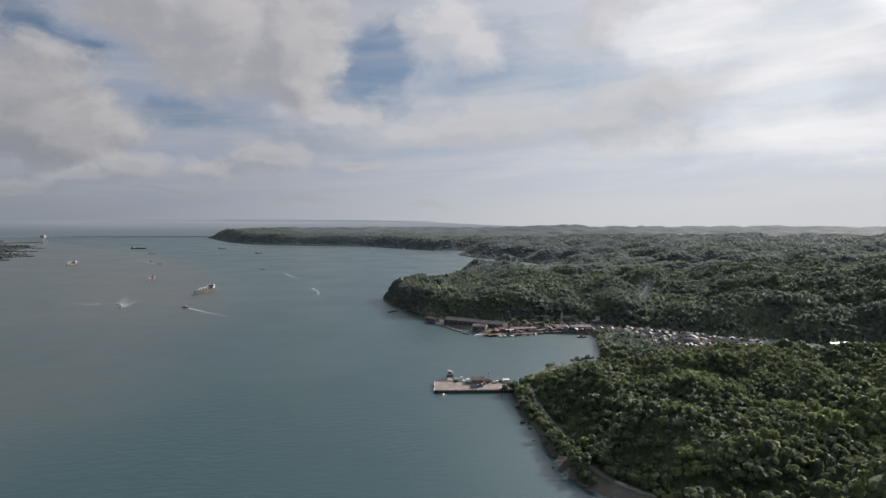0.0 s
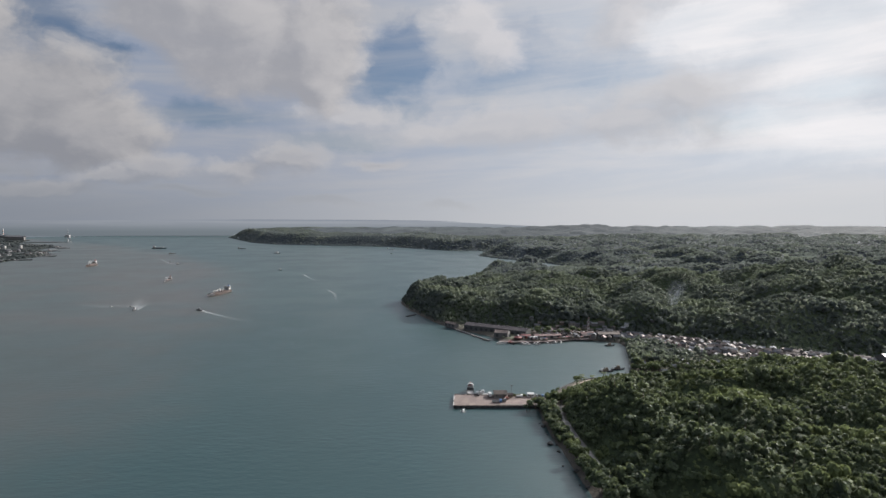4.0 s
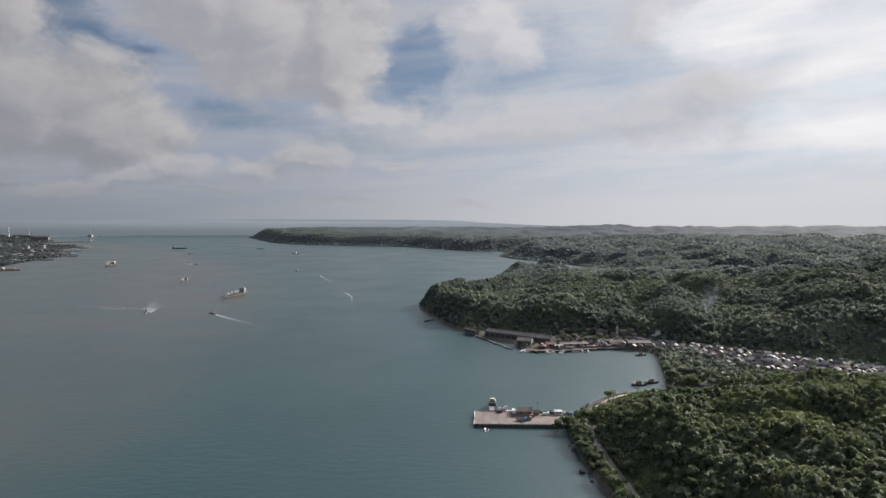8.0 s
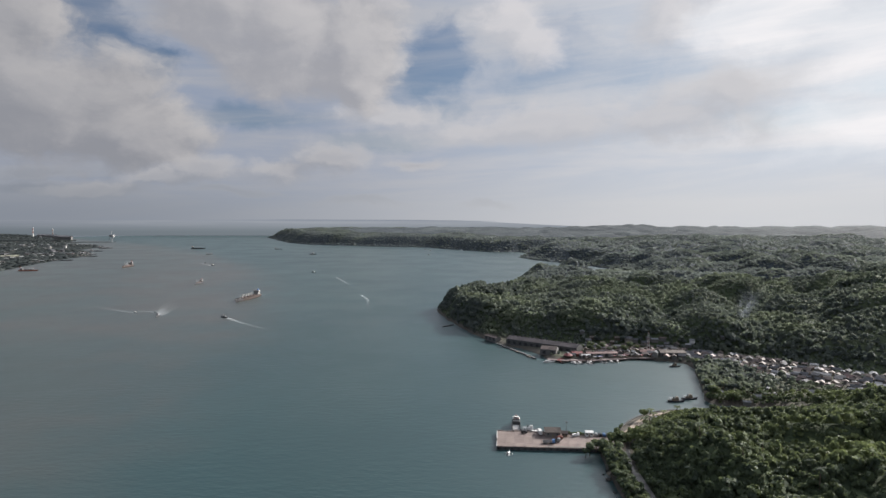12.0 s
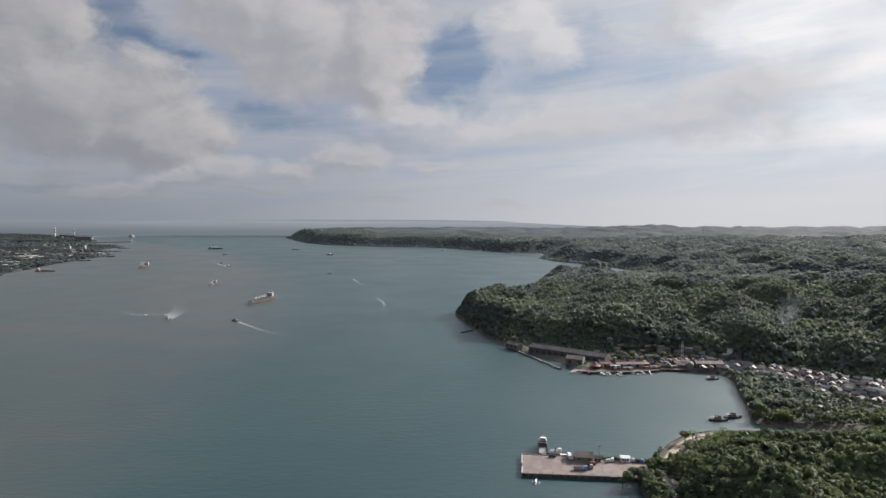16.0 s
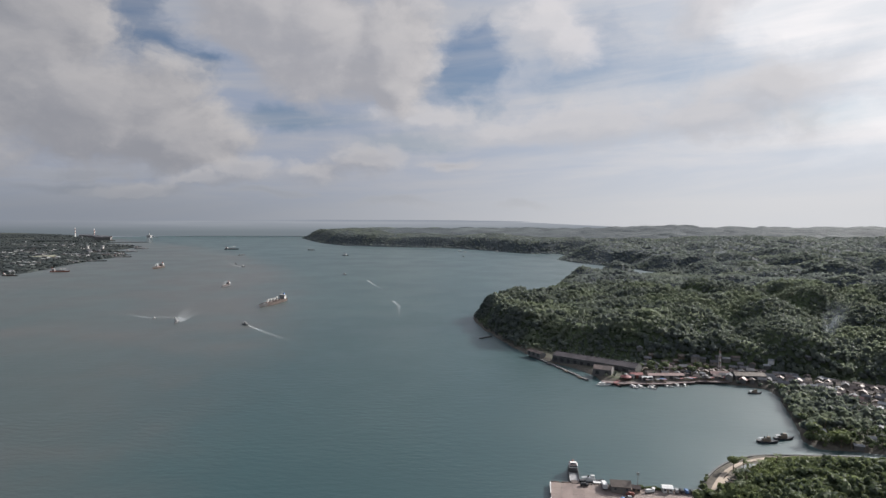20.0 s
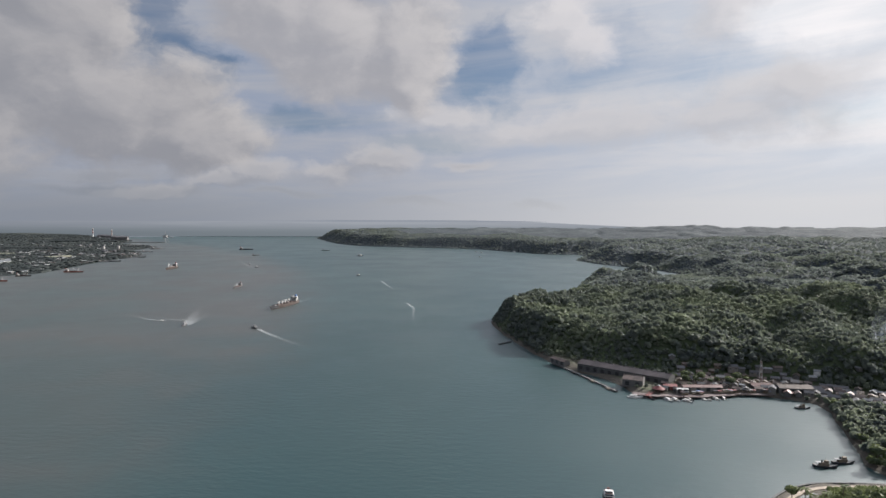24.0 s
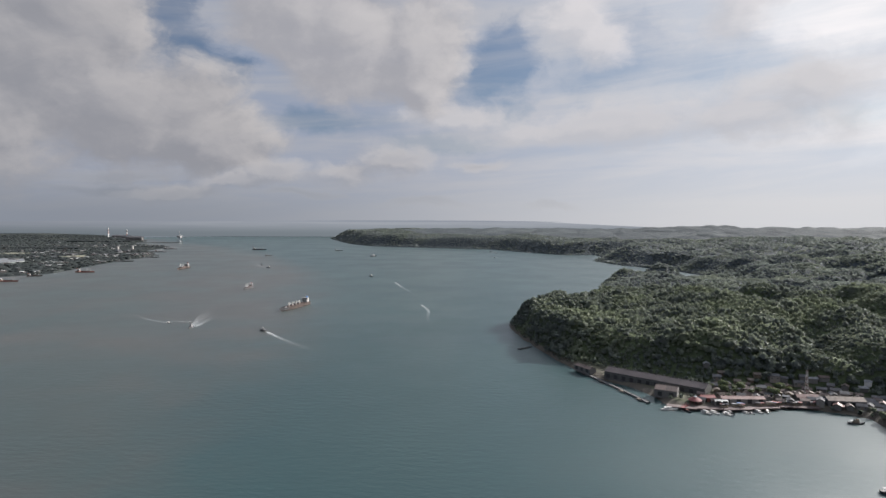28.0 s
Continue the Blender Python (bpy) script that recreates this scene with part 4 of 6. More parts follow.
def rock_shape(seed):
    bm = B()
    bmesh.ops.create_icosphere(bm, subdivisions=2, radius=1.0)
    o = Vector((seed * 3.1, seed * 1.7, 4.0))
    for v in bm.verts:
        v.co *= 1 + 0.5 * noise.noise(v.co * 1.3 + o) + 0.2 * noise.noise(v.co * 3.3 + o)
        v.co.z *= 0.7
    return bm


def shore_rocks():
    rng = random.Random(4)
    kinds = []
    for k in range(4):
        ob = part("boulder", rock_shape(k), M_ROCK)
        tagged(ob, "dark wet boulder at the edge of the water", "rock", "rocks along the shore")
        kinds.append(ob)
    spots = [(61, 478), (57, 472), (60, 462), (62, 458), (58, 448), (63, 440), (60, 432), (64, 421), (61, 411), (66, 402), (62, 391), (67, 381), (65, 372), (70, 361), (66, 352), (72, 343), (70, 335), (79, 325), (75, 330), (85, 316), (92, 309)]
    for i, (x, y) in enumerate([(x + rng.uniform(-1.5, 2.5), y + rng.uniform(-6, 6)) for x, y in spots]):
        ob = kinds[i % 4]
        s = 0.6 + 1.5 * rng.random() ** 2
        if i < 4:
            c = ob
        else:
            c = ob.copy()
            scene.collection.objects.link(c)
        c.matrix_basis = pose(x, y, 0.1 + 0.2 * s, 0, 0, rng.random() * 360) @ Matrix.Diagonal((s, s * 1.1, s * 0.9, 1))


shore_rocks()


# ---- trees that stand apart ----
def frond(bm, base, ang, length, droop):
    d = Vector((math.cos(ang), math.sin(ang), 0))
    side = Vector((-d.y, d.x, 0))
    prev = None
    for k in range(5):
        t = k / 4
        q = Vector(base) + d * length * t + Vector((0, 0, length * (0.45 * t - droop * t * t)))
        w = length * 0.13 * math.sin(math.pi * (0.12 + 0.86 * t))
        row = [bm.verts.new(q - side * w - Vector((0, 0, w * 0.6))), bm.verts.new(q), bm.verts.new(q + side * w - Vector((0, 0, w * 0.6)))]
        if prev:
            for j in (0, 1):
                bm.faces.new((prev[j], prev[j + 1], row[j + 1], row[j]))
        prev = row


def palm(seed, h):
    rng = random.Random(seed)
    t = thing("coconut_palm", "tall coconut palm with arching green fronds", "palm tree", "palms on the shore")
    bm = B()
    lean = Vector((rng.uniform(-0.12, 0.12), rng.uniform(-0.12, 0.12), 0))
    pts = [Vector((0, 0, -0.5)) + Vector((0, 0, h + 0.5)) * k / 4 + lean * h * (k / 4) ** 2 for k in range(5)]
    for a, b in zip(pts, pts[1:]):
        tube(bm, a, b, 0.24, 0.19, 6)
    part("trunk", bm, M_BARK, t)
    bm = B()
    for k in range(15):
        frond(bm, pts[-1], k * 2.4 + rng.random(), 3.0 + rng.random(), rng.uniform(0.35, 1.0))
    part("crown", bm, M_LEAF, t)
    return t


def broadleaf(seed, h, r):
    rng = random.Random(seed)
    t = thing("tree", "rounded broadleaf tree with dark green leaves", "tree", "trees by the shore")
    bm = B()
    tube(bm, (0, 0, -0.8), (0.1, 0, h * 0.55), 0.34, 0.22, 7)
    for k in range(4):
        a = k * 1.6 + rng.random()
        tube(bm, (0.1, 0, h * 0.5), (0.1 + math.cos(a) * r * 0.55, math.sin(a) * r * 0.55, h * 0.82), 0.16, 0.07, 5)
    part("trunk", bm, M_BARK, t)
    V, F = leafy_mesh(seed + 90, 240, 0.15)
    me = mesh_from("crown", V * np.array([r, r, r * 0.8]) + np.array([0, 0, h * 0.8]), F, M_LEAF)
    c = new("crown", me)
    c.parent = t
    return t


def lone_trees():
    rng = random.Random(8)
    protos = [broadleaf(1, 6.0, 3.4), broadleaf(2, 7.5, 4.2), broadleaf(3, 5.0, 2.8)]
    spots = [(58, 501), (62, 497), (66, 500), (50, 492), (53, 495), (69, 492), (76, 515), (82, 512), (63, 483), (70, 470), (64, 455), (67, 437), (70, 420), (71, 398), (73, 372), (76, 352),
             (94, 779), (99, 784), (104, 781), (110, 786), (116, 783), (123, 788), (97, 790), (106, 792), (132, 786), (140, 790), (88, 796), (150, 797), (133, 779), (84, 335), (95, 322), (104, 314), (120, 300), (88, 344), (174, 625), (172, 621), (178, 617), (186, 613), (180, 633), (190, 625), (179, 655), (187, 690), (197, 736), (103, 563), (86, 528)]
    for i, (x, y) in enumerate(spots):
        m = pose(x, y, max(ground_z(x, y), 0.1), 0, 0, rng.random() * 360) @ Matrix.Scale(0.8 + 0.45 * rng.random(), 4)
        p = protos[i % 3]
        if i < 3:
            p.matrix_basis = m
        else:
            c = copy_thing(p, m)
            c.scale = m.to_scale()
    palms = [palm(s, hh) for s, hh in ((1, 9.0), (2, 11.0), (3, 8.0))]
    spots = [(98, 536), (104, 549), (107, 550), (112, 548), (100, 530), (94, 522), (124, 556), (90, 515), (192, 612), (200, 618), (206, 622), (212, 615), (188, 640), (196, 650), (205, 645), (215, 640),
             (225, 632), (100, 350), (112, 372), (105, 400), (118, 420), (130, 345), (125, 390), (142, 372), (96, 430), (150, 410), (136, 440), (110, 460), (160, 350), (170, 390), (165, 330), (180, 420), (190, 370), (200, 400)]
    for i, (x, y) in enumerate(spots):
        m = pose(x, y, ground_z(x, y), 0, 0, rng.random() * 360)
        if i < 3:
            palms[i].matrix_basis = m
        else:
            copy_thing(palms[i % 3], m)


lone_trees()


# ---- houses ----
def gable(bm, w, d, h, rise, over=0.5, thick=0.18):
    """Two roof slopes with thickness, ridge along x."""
    for s in (-1, 1):
        e, r = Vector((0, s * (d / 2 + over), h - rise * over / (d / 2))), Vector((0, 0, h + rise))
        L = w / 2 + over
        lo = [bm.verts.new((x, p.y, p.z + dz)) for dz in (0, thick) for x, p in ((-L, e), (L, e), (L, r), (-L, r))]
        for q in ((0, 1, 2, 3), (4, 5, 6, 7), (0, 1, 5, 4), (1, 2, 6, 5), (2, 3, 7, 6), (3, 0, 4, 7)):
            bm.faces.new([lo[i] for i in q])
    bmesh.ops.recalc_face_normals(bm, faces=bm.faces)


def house(w, d, h, rise, m_wall, m_roof, label, group="houses of the fishing town", porch=False):
    t = thing("house", label, "house", group)
    bm = B()
    box(bm, 0, 0, h / 2 - 0.6, w, d, h + 1.2)
    a = [bm.verts.new((s * w / 2, y, z)) for s in (-1, 1) for y, z in ((-d / 2, h), (d / 2, h), (0, h + rise))]
    bm.faces.new(a[:3])
    bm.faces.new(a[3:])
    part("wall", bm, m_wall, t)
    bm = B()
    gable(bm, w, d, h, rise)
    part("roof", bm, m_roof, t)
    bm = B()
    box(bm, 0, -d / 2 - 0.02, 1.0, 0.95, 0.08, 2.0)
    part("door", bm, M_WOOD, t)
    for x in (-w * 0.3, w * 0.3):
        bm = B()
        box(bm, x, -d / 2 - 0.02, h * 0.6, 1.2, 0.08, 1.0)
        part("window", bm, M_GLASS, t)
    if porch:
        bm = B()
        box(bm, 0, -d / 2 - 1.3, h - 0.35, w * 0.9, 2.6, 0.14)
        for x in (-w * 0.4, w * 0.4):
            tube(bm, (x, -d / 2 - 2.4, -0.6), (x, -d / 2 - 2.4, h - 0.4), 0.07)
        part("porch_roof", bm, m_roof, t)
    return t


def town():
    rng = random.Random(12)
    kinds = [
        house(7.5, 6.0, 3.0, 1.5, M_GREYWALL, M_RUST, "small block house with a rusty tin roof"),
        house(8.5, 6.5, 3.2, 1.6, M_CREAM, M_TIN, "cream house with a weathered grey tin roof"),
        house(6.5, 5.5, 2.8, 1.2, M_WOOD, M_BROWN, "wooden hut with a brown roof", porch=True),
        house(9.0, 7.0, 5.6, 1.7, M_CREAM, M_TIN, "two-storey cream house with a grey tin roof"),
        house(7.0, 5.5, 3.0, 1.3, M_WHITE, M_TINLIGHT, "small white house with a shiny tin roof"),
        house(10.0, 7.5, 3.4, 1.9, M_GREYWALL, M_REDROOF, "wide house with a faded red roof", porch=True),
        house(6.0, 5.0, 2.7, 1.0, M_GREYWALL, M_TINLIGHT, "low shack with a bright tin roof"),
    ]
    weights = [8, 6, 7, 2, 0.8, 1.2, 1.2]
    used = set()
    for x, y, turn in TOWN:
        k = rng.choices(range(7), weights)[0]
        m = pose(x, y, ground_z(x, y), 0, 0, turn)
        if k in used:
            o = copy_thing(kinds[k], m)
        else:
            used.add(k)
            o = kinds[k]
            o.matrix_basis = m
        o.scale = (rng.uniform(0.66, 0.92), rng.uniform(0.66, 0.9), rng.uniform(0.75, 0.95))
    # houses among the trees by the inlet and on the slopes
    for k, (x, y) in SLOPE_HOUSES:
        copy_thing(kinds[k], pose(x, y, ground_z(x, y), 0, 0, rng.uniform(0, 180)))
    big = house(22, 16, 6, 3.5, M_GREYWALL, M_TEAL, "large hall with a pale teal hipped roof")
    big.matrix_basis = pose(443, 655, ground_z(443, 655), 0, 0, 10)
    for x, y, turn in ((352, 640, -20), (372, 634, -14), (330, 664, -30), (300, 700, -35), (392, 652, 8), (478, 640, -6)):
        copy_thing(kinds[4], pose(x, y, ground_z(x, y), 0, 0, turn)).scale = (1.8, 1.3, 1.1)


town()


def back_rows():
    """The crowded houses furthest up the valley, as one sheet of walls and roofs."""
    rng = random.Random(31)
    V, F, mats = [], [], []
    for x, y, turn in BACK_ROWS:
        w, d, h, rise = rng.uniform(4.5, 8), rng.uniform(4, 6), rng.uniform(2.3, 3.2), rng.uniform(0.9, 1.5)
        m = pose(x, y, ground_z(x, y), 0, 0, turn)
        n, roof = len(V), rng.choice((1, 1, 2, 2, 2, 3, 3, 4))
        pts = [(a * w / 2, b * d / 2, z) for z in (-1.0, h) for a, b in ((-1, -1), (1, -1), (1, 1), (-1, 1))]
        pts += [(-w / 2, 0, h + rise), (w / 2, 0, h + rise)]
        o = 0.45
        pts += [(a * (w / 2 + o), b * (d / 2 + o), h - 0.1 + dz) for dz in (0, 0.16) for a, b in ((-1, -1), (1, -1), (1, 1), (-1, 1))]
        pts += [(a * (w / 2 + o), 0, h + rise + dz) for dz in (0.06, 0.22) for a in (-1, 1)]
        V += [m @ Vector(q) for q in pts]
        for f in ((0, 1, 5, 4), (2, 3, 7, 6), (1, 2, 6, 9, 5), (3, 0, 4, 8, 7)):
            F.append([n + i for i in f])
            mats.append(0)
        for f in ((10, 11, 19, 18), (12, 13, 18, 19), (14, 15, 21, 20), (16, 17, 20, 21), (10, 11, 15, 14), (12, 13, 17, 16), (11, 19, 21, 15), (19, 12, 16, 21), (10, 18, 20, 14), (18, 13, 17, 20)):
            F.append([n + i for i in f])
            mats.append(roof)
    me = bpy.data.meshes.new("valley_houses")
    me.from_pydata(V, [], F)
    for q in (M_GREYWALL, M_RUST, M_TIN, M_BROWN, M_TINLIGHT):
        me.materials.append(q)
    me.polygons.foreach_set("material_index", mats)
    tagged(new("valley_houses", me), "crowded grey and rusty tin-roofed houses up the valley", "houses", kind="stuff")


back_rows()


def fields():
    """Flooded paddies with earth bunds between them."""
    rng = random.Random(3)
    for i in range(9):
        for j in range(4):
            x0, y0 = 338 + i * 17, 571 + j * 10.5 - i * 1.2
            z = 3.9 + 0.03 * ((i + j) % 3)
            w, d = 15.4, 9.0
            if rng.random() < 0.15:
                continue
            o = patch("paddy_field", [(x0, y0), (x0 + w, y0 - 1), (x0 + w, y0 + d - 1), (x0, y0 + d)], z, M_POND if rng.random() < 0.7 else M_FIELD, "flooded pale rice paddy between earth bunds", "paddy field", 1.2)
            o["group"] = "paddy fields in the valley"


fields()


# ---- waterfront under the headland ----
def long_shed(name, x0, y0, x1, y1, d, h, rise, m_roof, m_wall, label):
    L = math.hypot(x1 - x0, y1 - y0)
    t = thing(name, label, "warehouse", at=((x0 + x1) / 2, (y0 + y1) / 2, 3.0), turn=math.degrees(math.atan2(y1 - y0, x1 - x0)))
    bm = B()
    box(bm, 0, 0, h / 2 - 0.8, L, d, h + 1.6)
    a = [bm.verts.new((s * L / 2, y, z)) for s in (-1, 1) for y, z in ((-d / 2, h), (d / 2, h), (0, h + rise))]
    bm.faces.new(a[:3])
    bm.faces.new(a[3:])
    part("wall", bm, m_wall, t)
    n = max(2, int(L / 7))
    for k in range(n):   # roof in sheeted bays
        bm = B()
        gable(bm, L / n - 0.08, d, h, rise, 0.0 if 0 < k < n - 1 else 0.0, 0.2)
        bay = part("roof_bay", bm, m_roof, t)
        bay.location = (-L / 2 + (k + 0.5) * L / n, 0, 0.02)
    for k in range(n):
        # solid near-black panels: the dark inside is painted on the wall
        bm = B()
        box(bm, -L / 2 + (k + 0.5) * L / n, -d / 2 - 0.03, 1.9, 3.4, 0.1, 3.6)
        part("doorway", bm, M_DARK, t)
    bm = B()
    box(bm, 0, 0, h + rise + 0.22, L, 0.5, 0.16)
    part("ridge_cap", bm, m_roof, t)
    return t


long_shed("warehouse", 6, 829, 84, 785, 17, 5.5, 3.0, M_SHED, M_DARKCON, "long derelict warehouse with a dark grey roof below the hill")
long_shed("warehouse", 41, 779, 58, 774, 14, 5.0, 2.6, M_RUST, M_GREYWALL, "old two-bay store with a rusty red-brown roof")
long_shed("warehouse", -22, 851, -8, 834, 8, 3.5, 1.6, M_RUST, M_GREYWALL, "ruined shed with a pinkish rusted roof by the water")
long_shed("warehouse", 88, 764, 122, 770, 9, 3.5, 1.4, M_REDROOF, M_CREAM, "long low market hall with a faded red roof")
long_shed("warehouse", 168, 775, 196, 777, 12, 4.5, 2.2, M_BROWN, M_GREYWALL, "broad brown-roofed hall on the waterfront")


def slab_box(name, cx, cy, cz, sx, sy, sz, mat, label, category, turn=0.0, kind="structure", bevel=0.15):
    bm = B()
    box(bm, 0, 0, 0, sx, sy, sz, 0, 1.0, bevel)
    ob = part(name, bm, mat)
    ob.matrix_basis = pose(cx, cy, cz, 0, 0, turn)
    return tagged(ob, label, category, kind=kind)


def town_wharf():
    t = thing("wharf", "concrete fishing wharf with red gangways on piles", "wharf", kind="structure")
    for k, (x, y, w, d, r) in enumerate(((56, 748, 22, 7, -8), (76, 749.5, 20, 7, 4), (97, 752, 22, 7, 12), (119, 759, 24, 6, 17), (146, 767, 32, 6, 4))):
        bm = B()
        box(bm, 0, 0, 0, w, d, 0.8, 0, 1.0, 0.08)
        o = part("deck", bm, M_WHARF, t)
        o.matrix_basis = pose(x, y, 1.9, 0, 0, r)
        for i in range(int(w / 4)):
            bm = B()
            tube(bm, (-w / 2 + 2 + i * 4, -d / 2 + 0.4, -4), (-w / 2 + 2 + i * 4, -d / 2 + 0.4, -0.3), 0.25)
            q = part("pile", bm, M_DARKCON, t)
            q.matrix_basis = pose(x, y, 1.9, 0, 0, r)
    # red loading frame and gangway
    g = thing("gangway", "red-painted steel loading gangway with a covered platform", "gangway", at=(60, 750, 2.3), turn=58)
    for s in (-1, 1):
        bm = B()
        box(bm, 0, s * 1.3, 1.2, 14, 0.18, 0.18)
        box(bm, 0, s * 1.3, 0.1, 14, 0.22, 0.3)
        for k in range(8):
            box(bm, -7 + k * 2, s * 1.3, 0.6, 0.14, 0.14, 1.2)
        part("truss", bm, M_PINK, g)
    bm = B()
    box(bm, 0, 0, 0.1, 14, 2.5, 0.14)
    part("walkway", bm, M_PINK, g)
    p = thing("pavilion", "round red port pavilion with a conical roof", "pavilion", at=(68, 757, 2.3))
    bm = B()
    bmesh.ops.create_cone(bm, cap_ends=True, segments=14, radius1=5.4, radius2=0.5, depth=2.6, matrix=Matrix.Translation((0, 0, 4.5)))
    part("roof", bm, M_PINK, p)
    bm = B()
    bmesh.ops.create_cone(bm, cap_ends=True, segments=14, radius1=1.3, radius2=0.2, depth=0.9, matrix=Matrix.Translation((0, 0, 6.2)))
    part("lantern", bm, M_WHITE, p)
    for k in range(10):
        a = k * math.tau / 10
        bm = B()
        tube(bm, (4.6 * math.cos(a), 4.6 * math.sin(a), -0.6), (4.6 * math.cos(a), 4.6 * math.sin(a), 3.3), 0.16)
        part("column", bm, M_PINK, p)
    long_shed("terminal_building", 72, 762, 84, 765, 7, 3.4, 1.6, M_PINK, M_RED, "small red port building with a red tin roof")
    long_shed("terminal_building", 82, 756, 92, 757, 5, 2.8, 1.0, M_WHITE, M_CREAM, "white-roofed waiting shed on the wharf")


town_wharf()


def market_stalls():
    rng = random.Random(31)
    kinds = []
    for m, lab in ((M_RUST, "open market stall with a rusty tin roof"), (M_TIN, "open market stall with a grey tin roof"), (M_PINK, "open market stall with a faded red roof"), (M_TINLIGHT, "open market stall with a pale roof"), (M_BLUE, "open market stall with a blue tarpaulin")):
        t = thing("market_stall", lab, "market stall", "stalls along the wharf")
        boxpart("roof", t, m, 0, 0, 2.6, 3.4, 2.8, 0.12, bevel=0.03)
        boxpart("counter", t, M_WOOD, 0, -0.9, 0.5, 3.0, 0.6, 1.0)
        for sx in (-1.5, 1.5):
            for sy in (-1.2, 1.2):
                bm = B()
                tube(bm, (sx, sy, -0.3), (sx, sy, 2.6), 0.06)
                part("post", bm, M_WOOD, t)
        kinds.append(t)
    used = set()
    for i in range(34):
        u = rng.random()
        x = 86 + 76 * u
        y = float(np.interp(x, [86, 97, 119, 146, 165], [752, 754, 761.5, 769, 769])) + rng.uniform(-0.5, 3.0)
        k = rng.randrange(5)
        m = pose(x, y, max(2.3, ground_z(x, y)), 0, 0, rng.uniform(-25, 35))
        if k in used:
            copy_thing(kinds[k], m)
        else:
            used.add(k)
            kinds[k].matrix_basis = m


market_stalls()


def mast_tower():
    t = thing("radio_mast", "slim red and white lattice radio mast", "radio mast", at=(161, 792, ground_z(161, 792)))
    H, w0, w1 = 22.0, 1.3, 0.5
    n = 8
    legs = [(1, 1), (-1, 1), (-1, -1), (1, -1)]
    for sx, sy in legs:
        bm = B()
        tube(bm, (sx * w0, sy * w0, -1), (sx * w1, sy * w1, H), 0.18, 0.14, 5)
        part("leg", bm, M_PALE, t)
    for k in range(n):
        a, b = k / n, (k + 1) / n
        wa, wb = w0 + (w1 - w0) * a, w0 + (w1 - w0) * b
        for i in range(4):
            p, q = legs[i], legs[(i + 1) % 4]
            for nm, low, za in (("brace", wa, H * a), ("rung", wb, H * b)):
                bm = B()
                tube(bm, (p[0] * low, p[1] * low, za), (q[0] * wb, q[1] * wb, H * b), 0.07, 0.07, 4)
                part(nm, bm, M_RED if k % 2 else M_WHITE, t)
    bm = B()
    tube(bm, (0, 0, H), (0, 0, H + 3), 0.08, 0.04, 5)
    part("antenna", bm, M_WHITE, t)


mast_tower()


def smoke_plume(x, y, z, high, wide, drift):
    """Thin wood smoke rising from the gully: a billowing double sheet that fades at its rims."""
    m, nt, b = material("wood_smoke", 1.0, 0.0, 0.0)
    b.inputs["Base Color"].default_value = (0.72, 0.75, 0.78, 1)
    q = nd(nt, "ShaderNodeSeparateXYZ")
    wire(nt, nd(nt, "ShaderNodeTexCoord").outputs["UV"], q.inputs[0])
    rim = mth(nt, "MULTIPLY", ramp01(nt, q.outputs[0], 0.0, 0.45), ramp01(nt, q.outputs[0], 1.0, 0.55))
    rim = mth(nt, "MULTIPLY", rim, mth(nt, "MULTIPLY", ramp01(nt, q.outputs[1], 0.0, 0.12), ramp01(nt, q.outputs[1], 1.0, 0.35)))
    torn = ramp01(nt, noise_tex(nt, place(nt), 0.11, 5.0, 0.6, 0.6), 0.36, 0.7)
    wire(nt, mth(nt, "MULTIPLY", mth(nt, "MULTIPLY", rim, torn), 0.5), b.inputs["Alpha"])
    bm = B()
    uvl = bm.loops.layers.uv.new("uv")
    for layer in range(2):
        grid = []
        for i in range(15):
            v = i / 14
            w = wide * (0.18 + 0.82 * v ** 0.7)
            grid.append([bm.verts.new((x + drift * v ** 1.4 + (k / 8 - 0.5) * w, y + 6 * layer + 4 * math.sin(5 * v + k * 0.8 + 2 * layer), z + high * v)) for k in range(9)])
        for i in range(14):
            for k in range(8):
                f = bm.faces.new((grid[i][k], grid[i][k + 1], grid[i + 1][k + 1], grid[i + 1][k]))
                for l, (a, c) in zip(f.loops, ((k, i), (k + 1, i), (k + 1, i + 1), (k, i + 1))):
                    l[uvl].uv = (a / 8, c / 14)
    ob = part("smoke", bm, m)
    tagged(ob, "thin pale wood smoke rising from the wooded gully", "smoke", kind="stuff")


smoke_plume(298, 884, ground_z(298, 884), 46, 44, 16)
bw = ribbon("breakwater", [(33, 757), (21, 779), (8, 801), (-9, 830), (-22, 850)], 2.6, M_DARKCON, z=1.3, thick=4.0)
tagged(bw, "narrow dark concrete breakwater wall", "breakwater", kind="structure")
for k in range(9):
    bm = B()
    box(bm, 0, 0, 0.4, 0.8, 0.8, 0.9, 0, 0.8)
    o = part("bollard", bm, M_DARKCON, bw)
    f = k / 8
    o.location = (33 - 45 * f, 757 + 78 * f + 3 * math.sin(f * 3.1), 1.3)
j = ribbon("jetty", [(-73, 950), (-82, 938), (-86, 933)], 2.4, M_DARKCON, z=1.4, thick=3.5, rounds=1)
tagged(j, "short dark stone jetty below the headland", "jetty", kind="structure")


